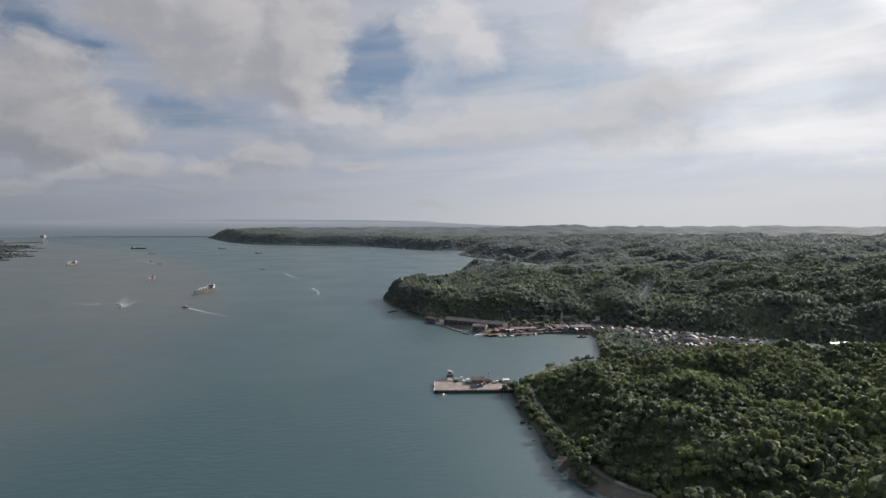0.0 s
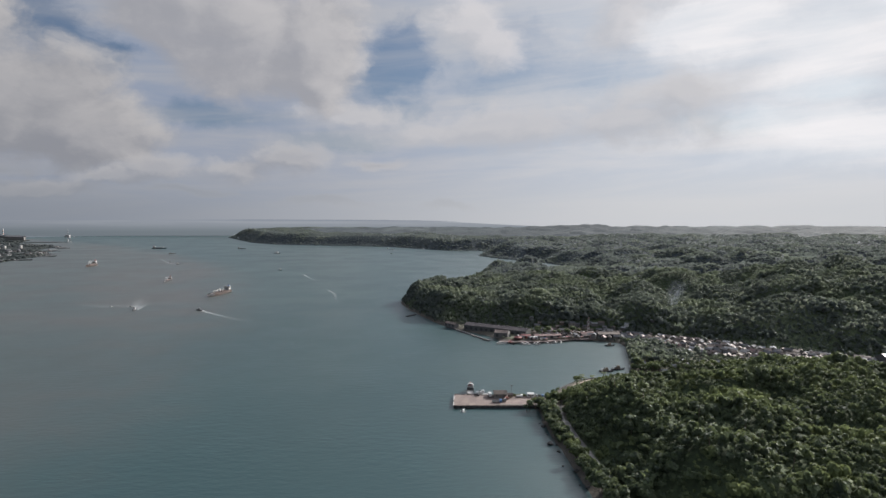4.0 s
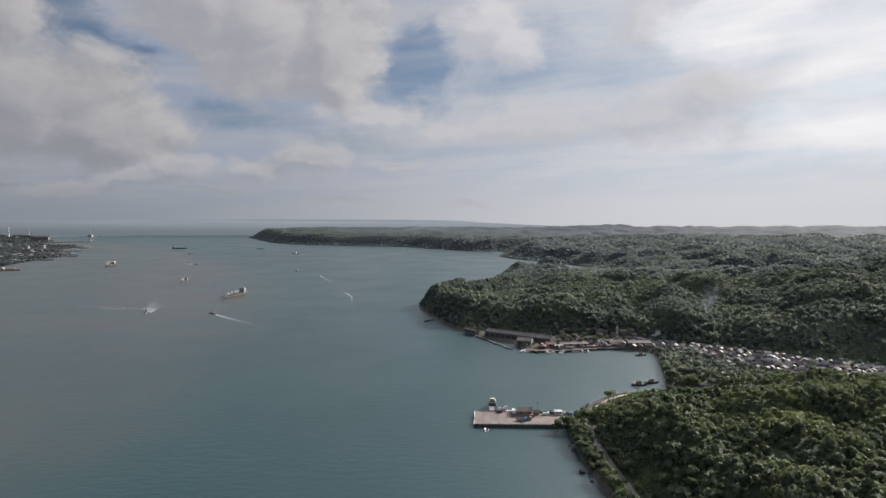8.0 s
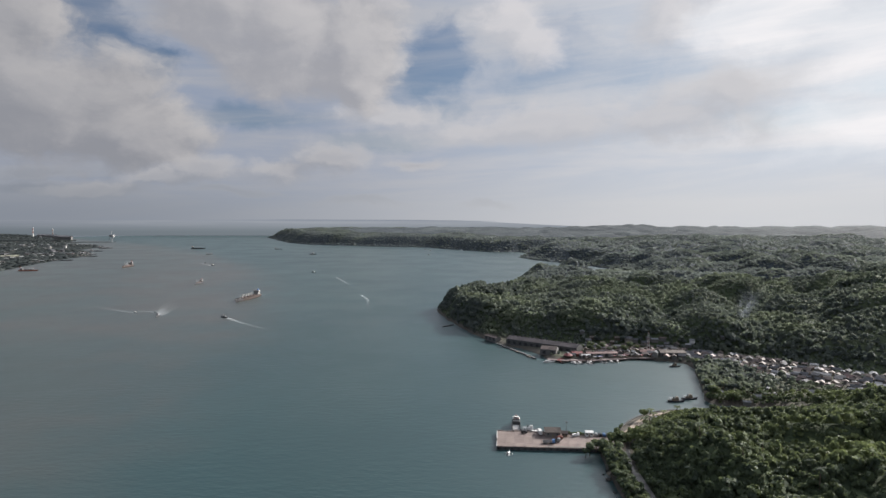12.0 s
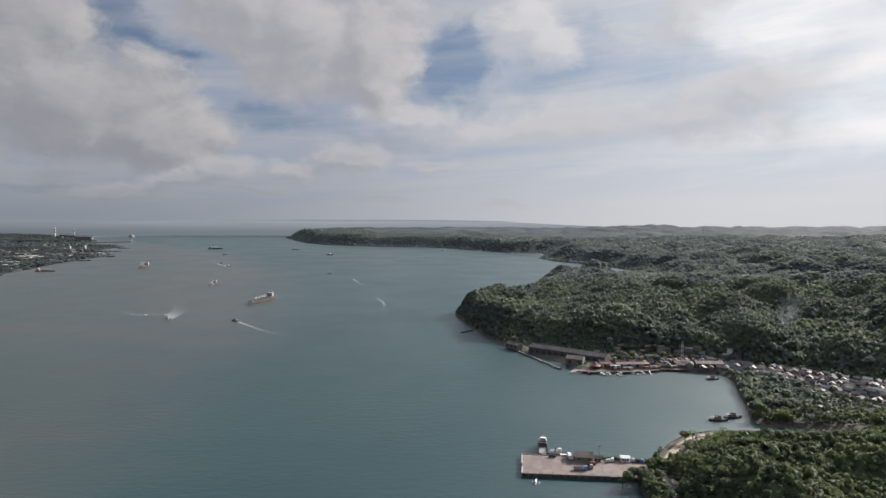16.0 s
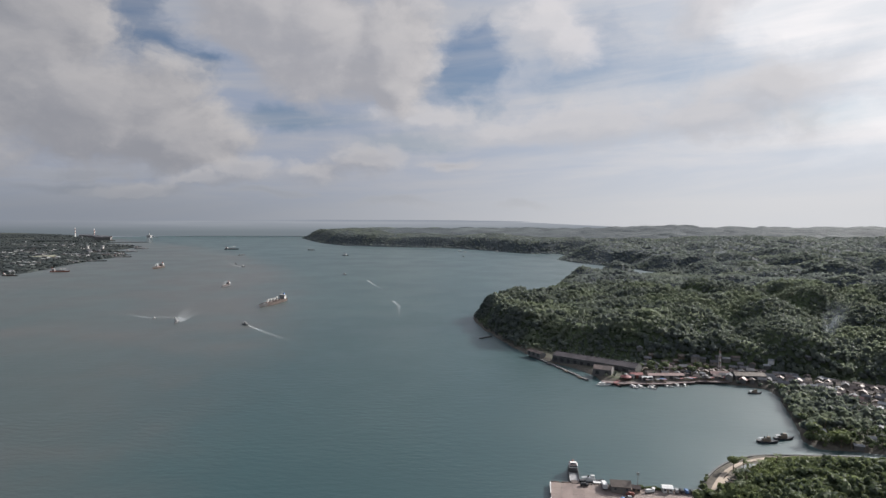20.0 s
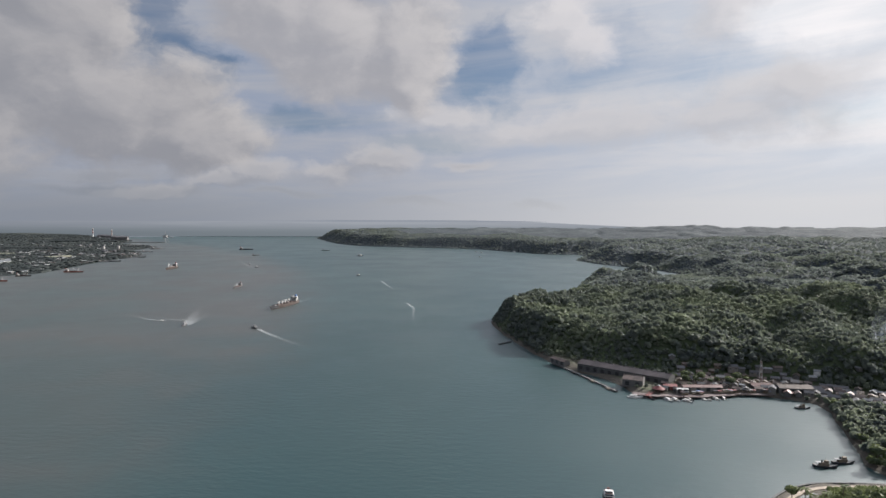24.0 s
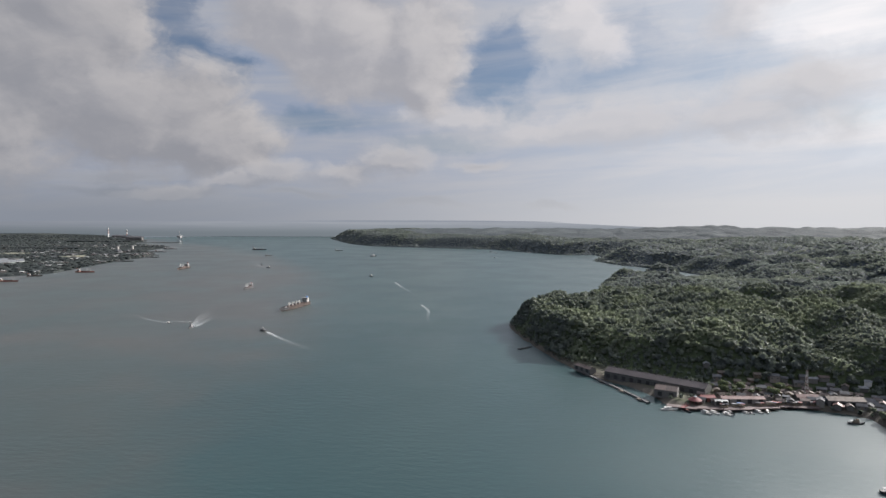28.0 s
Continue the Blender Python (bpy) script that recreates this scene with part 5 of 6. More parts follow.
# ---- the pier ----
def pier():
    t = thing("pier", "broad concrete ferry pier with a worn sandy deck", "pier", kind="structure")
    bl, br, tr, tl = Vector((-7, 500, 0)), Vector((70, 503, 0)), Vector((74, 529, 0)), Vector((-7, 529, 0))

    def at(u, v):
        return (bl * (1 - u) + br * u) * (1 - v) + (tl * (1 - u) + tr * u) * v
    bm = B()
    top = [bm.verts.new(at(u, v) + Vector((0, 0, 1.9))) for u, v in ((0, 0), (1, 0), (1, 1), (0, 1))]
    bot = [bm.verts.new(p.co + Vector((0, 0, -5))) for p in top]
    bm.faces.new(top)
    for i in range(4):
        bm.faces.new((top[i], bot[i], bot[(i + 1) % 4], top[(i + 1) % 4]))
    part("quay_wall", bm, M_DARKCON, t)
    nu, nv = 13, 4
    for i in range(nu):
        for jj in range(nv):
            g = 0.0007
            c = [at((i + a) / nu + s * g, (jj + b) / nv + q * g * 2) for a, b, s, q in ((0, 0, 1, 1), (1, 0, -1, 1), (1, 1, -1, -1), (0, 1, 1, -1))]
            bm = B()
            up = 0.02 * random.random()
            tv = [bm.verts.new(p + Vector((0, 0, 2.18 + up))) for p in c]
            bv = [bm.verts.new(p + Vector((0, 0, 1.88))) for p in c]
            bm.faces.new(tv)
            for k in range(4):
                bm.faces.new((tv[k], bv[k], bv[(k + 1) % 4], tv[(k + 1) % 4]))
            part("slab", bm, M_CONCRETE, t)
    for (u0, v0), (u1, v1), nm in (((0, 0), (1, 0), "kerb"), ((0, 0), (0, 1), "kerb"), ((0, 1), (0.45, 1), "kerb")):
        n = 16 if u1 - u0 > 0.6 else 6
        for k in range(n):
            if (k * 7 + n) % 5 == 0 and v0 != v1:
                continue
            p, q = at(u0 + (u1 - u0) * k / n, v0 + (v1 - v0) * k / n), at(u0 + (u1 - u0) * (k + 0.86) / n, v0 + (v1 - v0) * (k + 0.86) / n)
            bm = B()
            d = q - p
            box(bm, 0, 0, 0, d.length, 0.5, 0.4, 0, 0.95)
            o = part(nm, bm, M_CONCRETE if v0 == v1 else M_WHITE, t)
            o.matrix_basis = Matrix.Translation((p + q) / 2 + Vector((0, 0, 2.38))) @ Matrix.Rotation(math.atan2(d.y, d.x), 4, "Z")
    for k in range(18):
        p = at(k / 18 + 0.02, 0)
        bm = B()
        bmesh.ops.create_cone(bm, cap_ends=True, segments=10, radius1=0.7, radius2=0.7, depth=0.35, matrix=Matrix.Translation((p.x, p.y - 0.2, 1.1)) @ Matrix.Rotation(math.pi / 2, 4, "X"))
        part("tyre_fender", bm, M_RUBBER, t)
    for k in range(9):
        p = at(0.04 + 0.05 * k, 0.97 if k % 2 else 0.03)
        bm = B()
        tube(bm, (p.x, p.y, 2.2), (p.x, p.y, 2.7), 0.22, 0.2, 8)
        tube(bm, (p.x, p.y, 2.7), (p.x, p.y, 2.85), 0.32, 0.3, 8)
        part("bollard", bm, M_DARKCON, t)
    # green rail along the landward half of the near edge
    for k in range(20):
        p = at(0.42 + 0.029 * k, 0.012)
        bm = B()
        tube(bm, (p.x, p.y, 2.2), (p.x, p.y, 3.2), 0.07)
        part("rail_post", bm, M_TEAL, t)
    p, q = at(0.42, 0.012), at(0.97, 0.012)
    for z in (2.7, 3.15):
        bm = B()
        tube(bm, (p.x, p.y, z), (q.x, q.y, z), 0.06)
        part("rail", bm, M_TEAL, t)


pier()


def wheel(bm_parent, x, y, r=0.5, w=0.3):
    bm = B()
    bmesh.ops.create_cone(bm, cap_ends=True, segments=12, radius1=r, radius2=r, depth=w, matrix=Matrix.Translation((x, y, r)) @ Matrix.Rotation(math.pi / 2, 4, "X"))
    wh = part("wheel", bm, M_RUBBER, bm_parent)
    bm = B()
    bmesh.ops.create_cone(bm, cap_ends=True, segments=10, radius1=r * 0.55, radius2=r * 0.55, depth=w + 0.06, matrix=Matrix.Translation((x, y, r)) @ Matrix.Rotation(math.pi / 2, 4, "X"))
    part("rim", bm, M_STEEL, wh)
    return wh


def truck(x, y, turn, m_cab, m_box, L=8.0, label="", z=2.2, open_bed=False):
    t = thing("truck", label, "truck", at=(x, y, z), turn=turn)
    bm = B()
    box(bm, L / 2 - 1.0, 0, 1.7, 2.0, 2.3, 2.2, 0, 0.9, 0.12)
    part("cab", bm, m_cab, t)
    bm = B()
    box(bm, L / 2 - 0.05, 0, 2.1, 0.1, 1.9, 0.8)
    part("windscreen", bm, M_GLASS, t)
    bm = B()
    box(bm, -1.0, 0, 0.75, L - 2.0, 1.0, 0.3)
    part("chassis", bm, M_STEEL, t)
    bm = B()
    if open_bed:
        box(bm, -1.1, 0, 1.0, L - 2.3, 2.4, 0.2)
        for s in (-1, 1):
            box(bm, -1.1, s * 1.15, 1.5, L - 2.3, 0.1, 0.9)
        box(bm, -L / 2 + 0.1, 0, 1.5, 0.1, 2.3, 0.9)
    else:
        box(bm, -1.1, 0, 2.1, L - 2.3, 2.4, 2.4, 0, 1.0, 0.06)
    part("cargo_bed", bm, m_box, t)
    for wx in (L / 2 - 1.3, -L / 2 + 1.2, -L / 2 + 2.4):
        for s in (-1, 1):
            wheel(t, wx, s * 1.0)
    return t


def van(x, y, turn, m, label, z=2.2):
    t = thing("van", label, "van", "vehicles parked on the pier", at=(x, y, z), turn=turn)
    bm = B()
    box(bm, 0, 0, 0.95, 4.6, 1.8, 0.9, 0, 0.97, 0.1)
    part("body", bm, m, t)
    bm = B()
    box(bm, -0.4, 0, 1.7, 3.4, 1.7, 0.75, 0, 0.85, 0.08)
    part("cabin", bm, m, t)
    bm = B()
    box(bm, 1.22, 0, 1.65, 0.1, 1.4, 0.5)
    part("windscreen", bm, M_GLASS, t)
    for wx in (-1.5, 1.5):
        for s in (-1, 1):
            wheel(t, wx, s * 0.8, 0.34, 0.22)
    return t


truck(23, 526, 95, M_WHITE, M_WHITE, 7.0, "white box truck parked on the pier")
truck(28, 509, 4, M_BLUE, M_STEEL, 8.0, "dark open-bed lorry standing on the pier", open_bed=True)
truck(33, 511.5, 8, M_STEEL, M_DARKCON, 5.5, "small grey lorry beside the open-bed lorry", open_bed=True)
h1 = house(10.5, 8.0, 3.6, 2.0, M_CREAM, M_BROWN, "port office with a brown tin roof on the pier", "port buildings on the pier")
h1.matrix_basis = pose(31.5, 524.5, 2.2, 0, 0, 1)
h2 = house(5.0, 4.0, 2.8, 0.6, M_WHITE, M_WHITE, "small white-roofed ticket shed on the pier", "port buildings on the pier")
h2.matrix_basis = pose(57, 526.5, 2.2, 0, 0, 2)
h3 = house(4.0, 3.5, 2.6, 1.0, M_WOOD, M_RUST, "brown food stall with a rusty roof on the pier", "port buildings on the pier")
h3.matrix_basis = pose(40, 524, 2.2, 0, 0, -6)
for k, (x, y, r, m, lab) in enumerate(((62, 526.5, 88, M_STEEL, "grey van parked on the pier"), (64.6, 526.4, 93, M_DARK, "black van parked on the pier"), (67.3, 526.6, 90, M_BLUE, "blue van parked on the pier"),
                                       (70, 526.5, 86, M_DARK, "black van parked on the pier"), (72.5, 526.2, 95, M_STEEL, "grey van parked on the pier"), (47, 523.5, 20, M_WHITE, "white van parked on the pier"),
                                       (49.5, 525.8, 80, M_WHITE, "white van parked on the pier"), (12, 526, 8, M_DARK, "black van parked near the ferry ramp"), (36, 518, 175, M_RED, "dark red van parked on the pier"))):
    van(x, y, r, m, lab)


def lamp_post(x, y, z=2.2):
    t = thing("light_mast", "steel light mast with a square lamp head", "light mast", at=(x, y, z))
    bm = B()
    tube(bm, (0, 0, 0), (0, 0, 8.5), 0.24, 0.15)
    part("pole", bm, M_STEEL, t)
    bm = B()
    box(bm, 0, -0.2, 8.7, 1.7, 0.8, 1.0, 0, 0.9, 0.05)
    part("lamp_head", bm, M_STEEL, t)
    bm = B()
    box(bm, 0, 0, 0.25, 0.8, 0.8, 0.5, 0, 0.8)
    part("footing", bm, M_CONCRETE, t)


lamp_post(41.5, 528)


def bush_row():
    rng = random.Random(2)
    pts = [(43 + 1.7 * k, 527.6 + rng.uniform(-0.7, 0.7)) for k in range(7)] + [(75 + rng.uniform(-3, 3), 520 + rng.uniform(-6, 8)) for _ in range(6)] + [(66 + rng.uniform(-4, 5), 497 + rng.uniform(-3, 5)) for _ in range(7)]
    V, F = leafy_mesh(300, 110, 0.22)
    me = mesh_from("shrub", V, F, M_LEAF)
    for x, y in pts:
        r = rng.uniform(0.9, 1.6)
        ob = new("shrub", me)
        ob.matrix_basis = pose(x, y, max(ground_z(x, y), 2.2 if x < 73 and y > 503 else 0.5) + r * 0.4, 0, 0, rng.random() * 360) @ Matrix.Scale(r, 4)
        tagged(ob, "leafy green shrub at the edge of the pier", "shrub", "shrubs by the pier")


bush_row()
# ---- boats and ships ----
def hull(bm, L, W, D, free, sheer=0.15, stern=0.75, bow_pow=1.7, n=12):
    """A hull from stern (-x) to bow (+x), draught D below the water and free above it, decked over."""
    rings = []
    for i in range(n + 1):
        t = i / n
        x = -L / 2 + L * t
        w = W / 2 * (stern + (1 - stern) * min(1, t / 0.25)) if t < 0.25 else W / 2 * (1 - max(0, (t - 0.62) / 0.38) ** bow_pow)
        top = free * (1 + sheer * (max(0, (t - 0.6) / 0.4) ** 2 * 2 + max(0, (0.2 - t) / 0.2) * 0.5))
        rake = 0.10 * L * max(0, (t - 0.8) / 0.2)
        w = max(w, 0.02)
        pts = [(x, -w * 0.25, -D), (x, -w * 0.85, -D * 0.5), (x + rake * 0.5, -w, free * 0.25), (x + rake, -w, top), (x + rake, w, top), (x + rake * 0.5, w, free * 0.25), (x, w * 0.85, -D * 0.5), (x, w * 0.25, -D)]
        rings.append([bm.verts.new(p) for p in pts])
    for a, b in zip(rings, rings[1:]):
        for k in range(8):
            bm.faces.new((a[k], a[(k + 1) % 8], b[(k + 1) % 8], b[k]))
    bm.faces.new(rings[0])
    bm.faces.new(rings[-1][::-1])
    bmesh.ops.recalc_face_normals(bm, faces=bm.faces)


def bulk_carrier(x, y, turn, L=78.0, W=13.0, m_hull=None, label="", cranes=4):
    t = thing("cargo_ship", label, "cargo ship", "ships in the strait", at=(x, y, 0), turn=turn)
    bm = B()
    hull(bm, L, W, 3.0, 5.0)
    part("hull", bm, m_hull or M_RUSTHULL, t)
    bm = B()
    hull(bm, L * 1.001, W * 1.012, 3.0, 5.0)
    geom = bm.verts[:] + bm.edges[:] + bm.faces[:]
    bmesh.ops.bisect_plane(bm, geom=geom, plane_co=(0, 0, 0.9), plane_no=(0, 0, 1), clear_outer=True)
    part("boot_topping", bm, M_RUST, t)
    bm = B()
    hull(bm, L * 1.0005, W * 1.008, 3.0, 5.0)
    bmesh.ops.bisect_plane(bm, geom=bm.verts[:] + bm.edges[:] + bm.faces[:], plane_co=(L * 0.33, 0, 0), plane_no=(1, 0, 0), clear_inner=True)
    part("bow_plating", bm, M_BLACKHULL, t)
    boxpart("deckhouse", t, M_PALE, -L * 0.40, 0, 7.5, L * 0.085, W * 0.72, 6.0, bevel=0.2)
    br = boxpart("bridge", t, M_PALE, -L * 0.39, 0, 11.4, L * 0.055, W * 0.9, 2.2, bevel=0.15)
    for lv in range(3):
        boxpart("window_band", t, M_GLASS, -L * 0.40 + L * 0.0428, 0, 6.4 + lv * 1.9, 0.1, W * 0.6, 0.7)
    boxpart("bridge_window", br, M_GLASS, -L * 0.39 + L * 0.0276, 0, 11.7, 0.12, W * 0.9, 0.9)
    boxpart("funnel", t, M_BLUE, -L * 0.455, 0, 12.0, 3.2, 3.0, 6.0, taper=0.8)
    bm = B()
    tube(bm, (-L * 0.39, 0, 14), (-L * 0.39, 0, 20), 0.22, 0.12)
    tube(bm, (-L * 0.39, -1.6, 18), (-L * 0.39, 1.6, 18), 0.1)
    part("mast", bm, M_WHITE, t)
    n = cranes + 1
    for k in range(n):
        hx = -L * 0.28 + (k + 0.5) * L * 0.66 / n
        boxpart("hatch_cover", t, M_RUST if k % 2 else M_RUSTHULL, hx, 0, 5.7, L * 0.66 / n * 0.62, W * 0.62, 1.5, bevel=0.15)
    for k in range(cranes):
        cx = -L * 0.28 + (k + 1) * L * 0.66 / n
        bm = B()
        box(bm, cx, 0, 7.4, 1.7, 1.7, 5.0, 0, 0.85)
        box(bm, cx, 0, 10.2, 2.3, 2.1, 1.8)
        c = part("deck_crane", bm, M_PALE, t)
        bm = B()
        tube(bm, (cx, 0, 10.2), (cx + L * 0.10, 0, 8.4), 0.4, 0.25)
        part("jib", bm, M_PALE, c)
    boxpart("forecastle", t, M_BLACKHULL, L * 0.42, 0, 6.0, L * 0.08, W * 0.5, 1.6, taper=0.8)
    return t


def coaster(x, y, turn, L, m_hull, label, m_house=None):
    """A small freighter: house aft, hold forward."""
    W = L * 0.2
    t = thing("coaster", label, "freighter", "ships in the strait", at=(x, y, 0), turn=turn)
    bm = B()
    hull(bm, L, W, 2.0, L * 0.062)
    part("hull", bm, m_hull, t)
    f = L * 0.062
    boxpart("deckhouse", t, m_house or M_CREAM, -L * 0.34, 0, f + L * 0.045, L * 0.14, W * 0.7, L * 0.09, bevel=0.15)
    br = boxpart("bridge", t, M_WHITE, -L * 0.33, 0, f + L * 0.11, L * 0.09, W * 0.8, L * 0.04, bevel=0.1)
    boxpart("bridge_window", br, M_GLASS, -L * 0.33 + L * 0.046, 0, f + L * 0.115, 0.1, W * 0.8, L * 0.02)
    boxpart("hatch_cover", t, M_RUST, L * 0.06, 0, f + L * 0.015, L * 0.46, W * 0.6, L * 0.035, bevel=0.1)
    boxpart("funnel", t, M_RED, -L * 0.42, 0, f + L * 0.15, L * 0.04, W * 0.25, L * 0.08, taper=0.85)
    for k, mx in enumerate((0.1, 0.32)):
        bm = B()
        tube(bm, (L * mx, 0, f), (L * mx, 0, f + L * 0.2), L * 0.008, L * 0.005)
        tube(bm, (L * mx, 0, f + L * 0.04), (L * (mx - 0.13), 0, f + L * 0.16), L * 0.006, L * 0.004)
        part("derrick", bm, M_WHITE, t)
    return t


def workboat(x, y, turn, L, m_hull, label, m_house=None):
    """A tug or fishing boat."""
    W = L * 0.3
    t = thing("workboat", label, "boat", "boats in the strait", at=(x, y, 0), turn=turn)
    bm = B()
    hull(bm, L, W, 1.0, L * 0.09, 0.5)
    part("hull", bm, m_hull, t)
    f = L * 0.09
    boxpart("cabin", t, m_house or M_WHITE, -L * 0.02, 0, f + L * 0.07, L * 0.42, W * 0.62, L * 0.16, bevel=0.08)
    boxpart("wheelhouse", t, m_house or M_WHITE, L * 0.08, 0, f + L * 0.2, L * 0.18, W * 0.5, L * 0.11, bevel=0.06)
    boxpart("window", t, M_GLASS, L * 0.172, 0, f + L * 0.215, 0.06, W * 0.42, L * 0.045)
    boxpart("canopy", t, M_STEEL, -L * 0.28, 0, f + L * 0.15, L * 0.26, W * 0.7, 0.12)
    for k in (-1, 1):
        bm = B()
        tube(bm, (-L * 0.38, k * W * 0.3, f * 0.8), (-L * 0.38, k * W * 0.3, f + L * 0.15), 0.07)
        part("canopy_post", bm, M_STEEL, t)
    bm = B()
    tube(bm, (L * 0.02, 0, f + L * 0.25), (L * 0.02, 0, f + L * 0.45), 0.09, 0.05)
    part("mast", bm, M_STEEL, t)
    boxpart("funnel", t, M_DARKCON, -L * 0.12, 0, f + L * 0.2, L * 0.06, L * 0.06, L * 0.12, taper=0.85)
    return t


def bangka(x, y, turn, L, m_hull, m_roof, label, z=0.0, outriggers=True, group="outrigger boats by the shore"):
    """A narrow outrigger boat with a canopy."""
    t = thing("outrigger_boat", label, "boat", group, at=(x, y, z), turn=turn)
    bm = B()
    hull(bm, L, L * 0.17, 0.35, L * 0.075, 0.6, 0.3, 1.3, 10)
    part("hull", bm, m_hull, t)
    boxpart("canopy", t, m_roof, -L * 0.05, 0, L * 0.19, L * 0.5, L * 0.17, 0.14, bevel=0.04)
    boxpart("cabin", t, m_hull, -L * 0.12, 0, L * 0.12, L * 0.28, L * 0.12, L * 0.12)
    for sx in (-0.28, 0.18):
        for sy in (-1, 1):
            bm = B()
            tube(bm, (L * sx, sy * L * 0.07, L * 0.05), (L * sx, sy * L * 0.07, L * 0.19), 0.05)
            part("canopy_post", bm, M_WOOD, t)
    if outriggers:
        for sy in (-1, 1):
            bm = B()
            tube(bm, (-L * 0.35, sy * L * 0.3, 0.1), (L * 0.35, sy * L * 0.3, 0.15), 0.11, 0.08)
            part("outrigger", bm, M_WHITE, t)
        for sx in (-0.24, 0.02, 0.24):
            bm = B()
            tube(bm, (L * sx, -L * 0.3, 0.2), (L * sx, 0, L * 0.07), 0.06)
            tube(bm, (L * sx, L * 0.3, 0.2), (L * sx, 0, L * 0.07), 0.06)
            part("outrigger_arm", bm, M_WOOD, t)
    return t


def landing_ferry(x, y, turn, L=22.0, W=7.5):
    t = thing("landing_ferry", "white and red car ferry with its ramp on the pier", "ferry", at=(x, y, 0), turn=turn)
    bm = B()
    hull(bm, L, W, 1.2, 1.9, 0.05, 0.95, 6.0)
    part("hull", bm, M_BLACKHULL, t)
    boxpart("vehicle_deck", t, M_STEEL, L * 0.1, 0, 2.05, L * 0.72, W * 0.8, 0.2)
    for s in (-1, 1):
        boxpart("bulwark", t, M_DARKCON, L * 0.08, s * W * 0.44, 2.9, L * 0.78, 0.3, 1.8)
    boxpart("lower_deckhouse", t, M_DARKCON, -L * 0.3, 0, 3.4, L * 0.34, W * 0.9, 2.8, bevel=0.1)
    boxpart("roof_deck", t, M_RED, -L * 0.31, 0, 7.6, L * 0.27, W * 0.62, 0.4)
    boxpart("upper_deckhouse", t, M_WHITE, -L * 0.31, 0, 6.3, L * 0.26, W * 0.8, 2.2, bevel=0.1)
    boxpart("bridge", t, M_WHITE, -L * 0.25, 0, 8.3, L * 0.12, W * 0.6, 1.8, bevel=0.08)
    boxpart("window_band", t, M_GLASS, -L * 0.31 + L * 0.131, 0, 6.5, 0.08, W * 0.7, 0.9)
    boxpart("bridge_window", t, M_GLASS, -L * 0.25 + L * 0.061, 0, 8.5, 0.08, W * 0.5, 0.8)
    for s in (-1, 1):
        boxpart("life_raft", t, M_RED, -L * 0.36, s * W * 0.28, 7.8, 1.6, 1.0, 0.9, bevel=0.2)
    boxpart("funnel", t, M_RED, -L * 0.42, 0, 8.2, 1.4, 1.6, 2.2, taper=0.85)
    bm = B()
    box(bm, 0, 0, 0, 5.0, W * 0.62, 0.25)
    r = part("ramp", bm, M_RUST, t)
    r.matrix_basis = pose(L * 0.56, 0, 2.15, 0, 8, 0)
    bm = B()
    tube(bm, (-L * 0.25, 0, 9), (-L * 0.25, 0, 12), 0.08, 0.05)
    part("mast", bm, M_WHITE, t)
    return t


# at the pier
landing_ferry(7, 542, -90).scale = (0.86, 0.86, 0.78)
workboat(16.5, 536.5, 4, 12.5, M_BLACKHULL, "white-topped launch moored behind the pier")
bangka(20.5, 533, 2, 10.0, M_BLACKHULL, M_WHITE, "dark boat with a white canopy behind the pier", group="boats at the pier")
bangka(1, 493.5, 82, 7.0, M_WHITE, M_WHITE, "small white outrigger boat beside the pier", group="boats at the pier")
for x, y, r in ((93, 537, 150), (95.5, 541, 152), (98, 545, 149)):
    bangka(x, y, r, 6.5, M_DARKCON, M_WOOD, "dark wooden boat drawn up on the sand", 2.55, False, "boats on the sand flat")
# in the bay
for x, y, r, L in ((175, 739, 3, 10.5), (142, 619, -4, 12.5), (155.5, 627, 8, 12.5)):
    workboat(x, y, r, L, M_BLACKHULL, "dark wooden fishing boat anchored in the bay", M_WOOD)
# along the town wharf
for x, y, r, L, m in ((46, 744, 8, 12, M_WHITE), (50, 748.5, 10, 10, M_WHITE), (59, 743, -60, 9, M_BLACKHULL), (73, 741.5, -55, 10.5, M_WHITE), (79, 743, -52, 9.5, M_WHITE), (88.5, 741, -48, 9.5, M_WHITE), (90.5, 746, -50, 9, M_TIN),
                      (103, 748, -56, 7, M_WHITE), (113, 752, -62, 9.5, M_WHITE), (120, 753.5, -95, 9, M_WHITE), (107, 747.5, -50, 5.0, M_STEEL)):
    bangka(x, y, r, L, m, M_WHITE if m != M_BLACKHULL else M_RED, "white outrigger passenger boat moored at the wharf" if m == M_WHITE else "weathered outrigger boat moored at the wharf")
for x, y, r in ((14, 786, 118), (-2, 814, 120), (26, 764, 119)):
    bangka(x, y, r, 8, M_DARKCON, M_WOOD, "dark boat lying along the breakwater", outriggers=False)
# in the strait
bulk_carrier(-478, 1176, -98 + 4, 84, 13.5, None, "rust-brown bulk carrier with white deck cranes under way")
wake([(-476, 1224), (-472, 1245), (-466, 1275)], 5, 14)
# two foam wisps on a current line, no boat ahead of them
wake([(-425, 1590), (-385, 1500), (-352, 1436), (-306, 1358)], 5, 8)
wake([(-279, 1250), (-250, 1190), (-242, 1136), (-209, 1027)], 5, 8)
workboat(-428, 976, 155, 13.0, M_BLACKHULL, "dark tug-like ferry with a white wake", M_STEEL)
wake([(-421, 972), (-395, 947), (-355, 912), (-300, 868)], 4.5, 17)
workboat(-535, 975, -75, 15.0, M_BLACKHULL, "dark passenger boat throwing up white spray", M_STEEL)
wake([(-538, 983), (-562, 1030), (-605, 1130)], 7.0, 30)
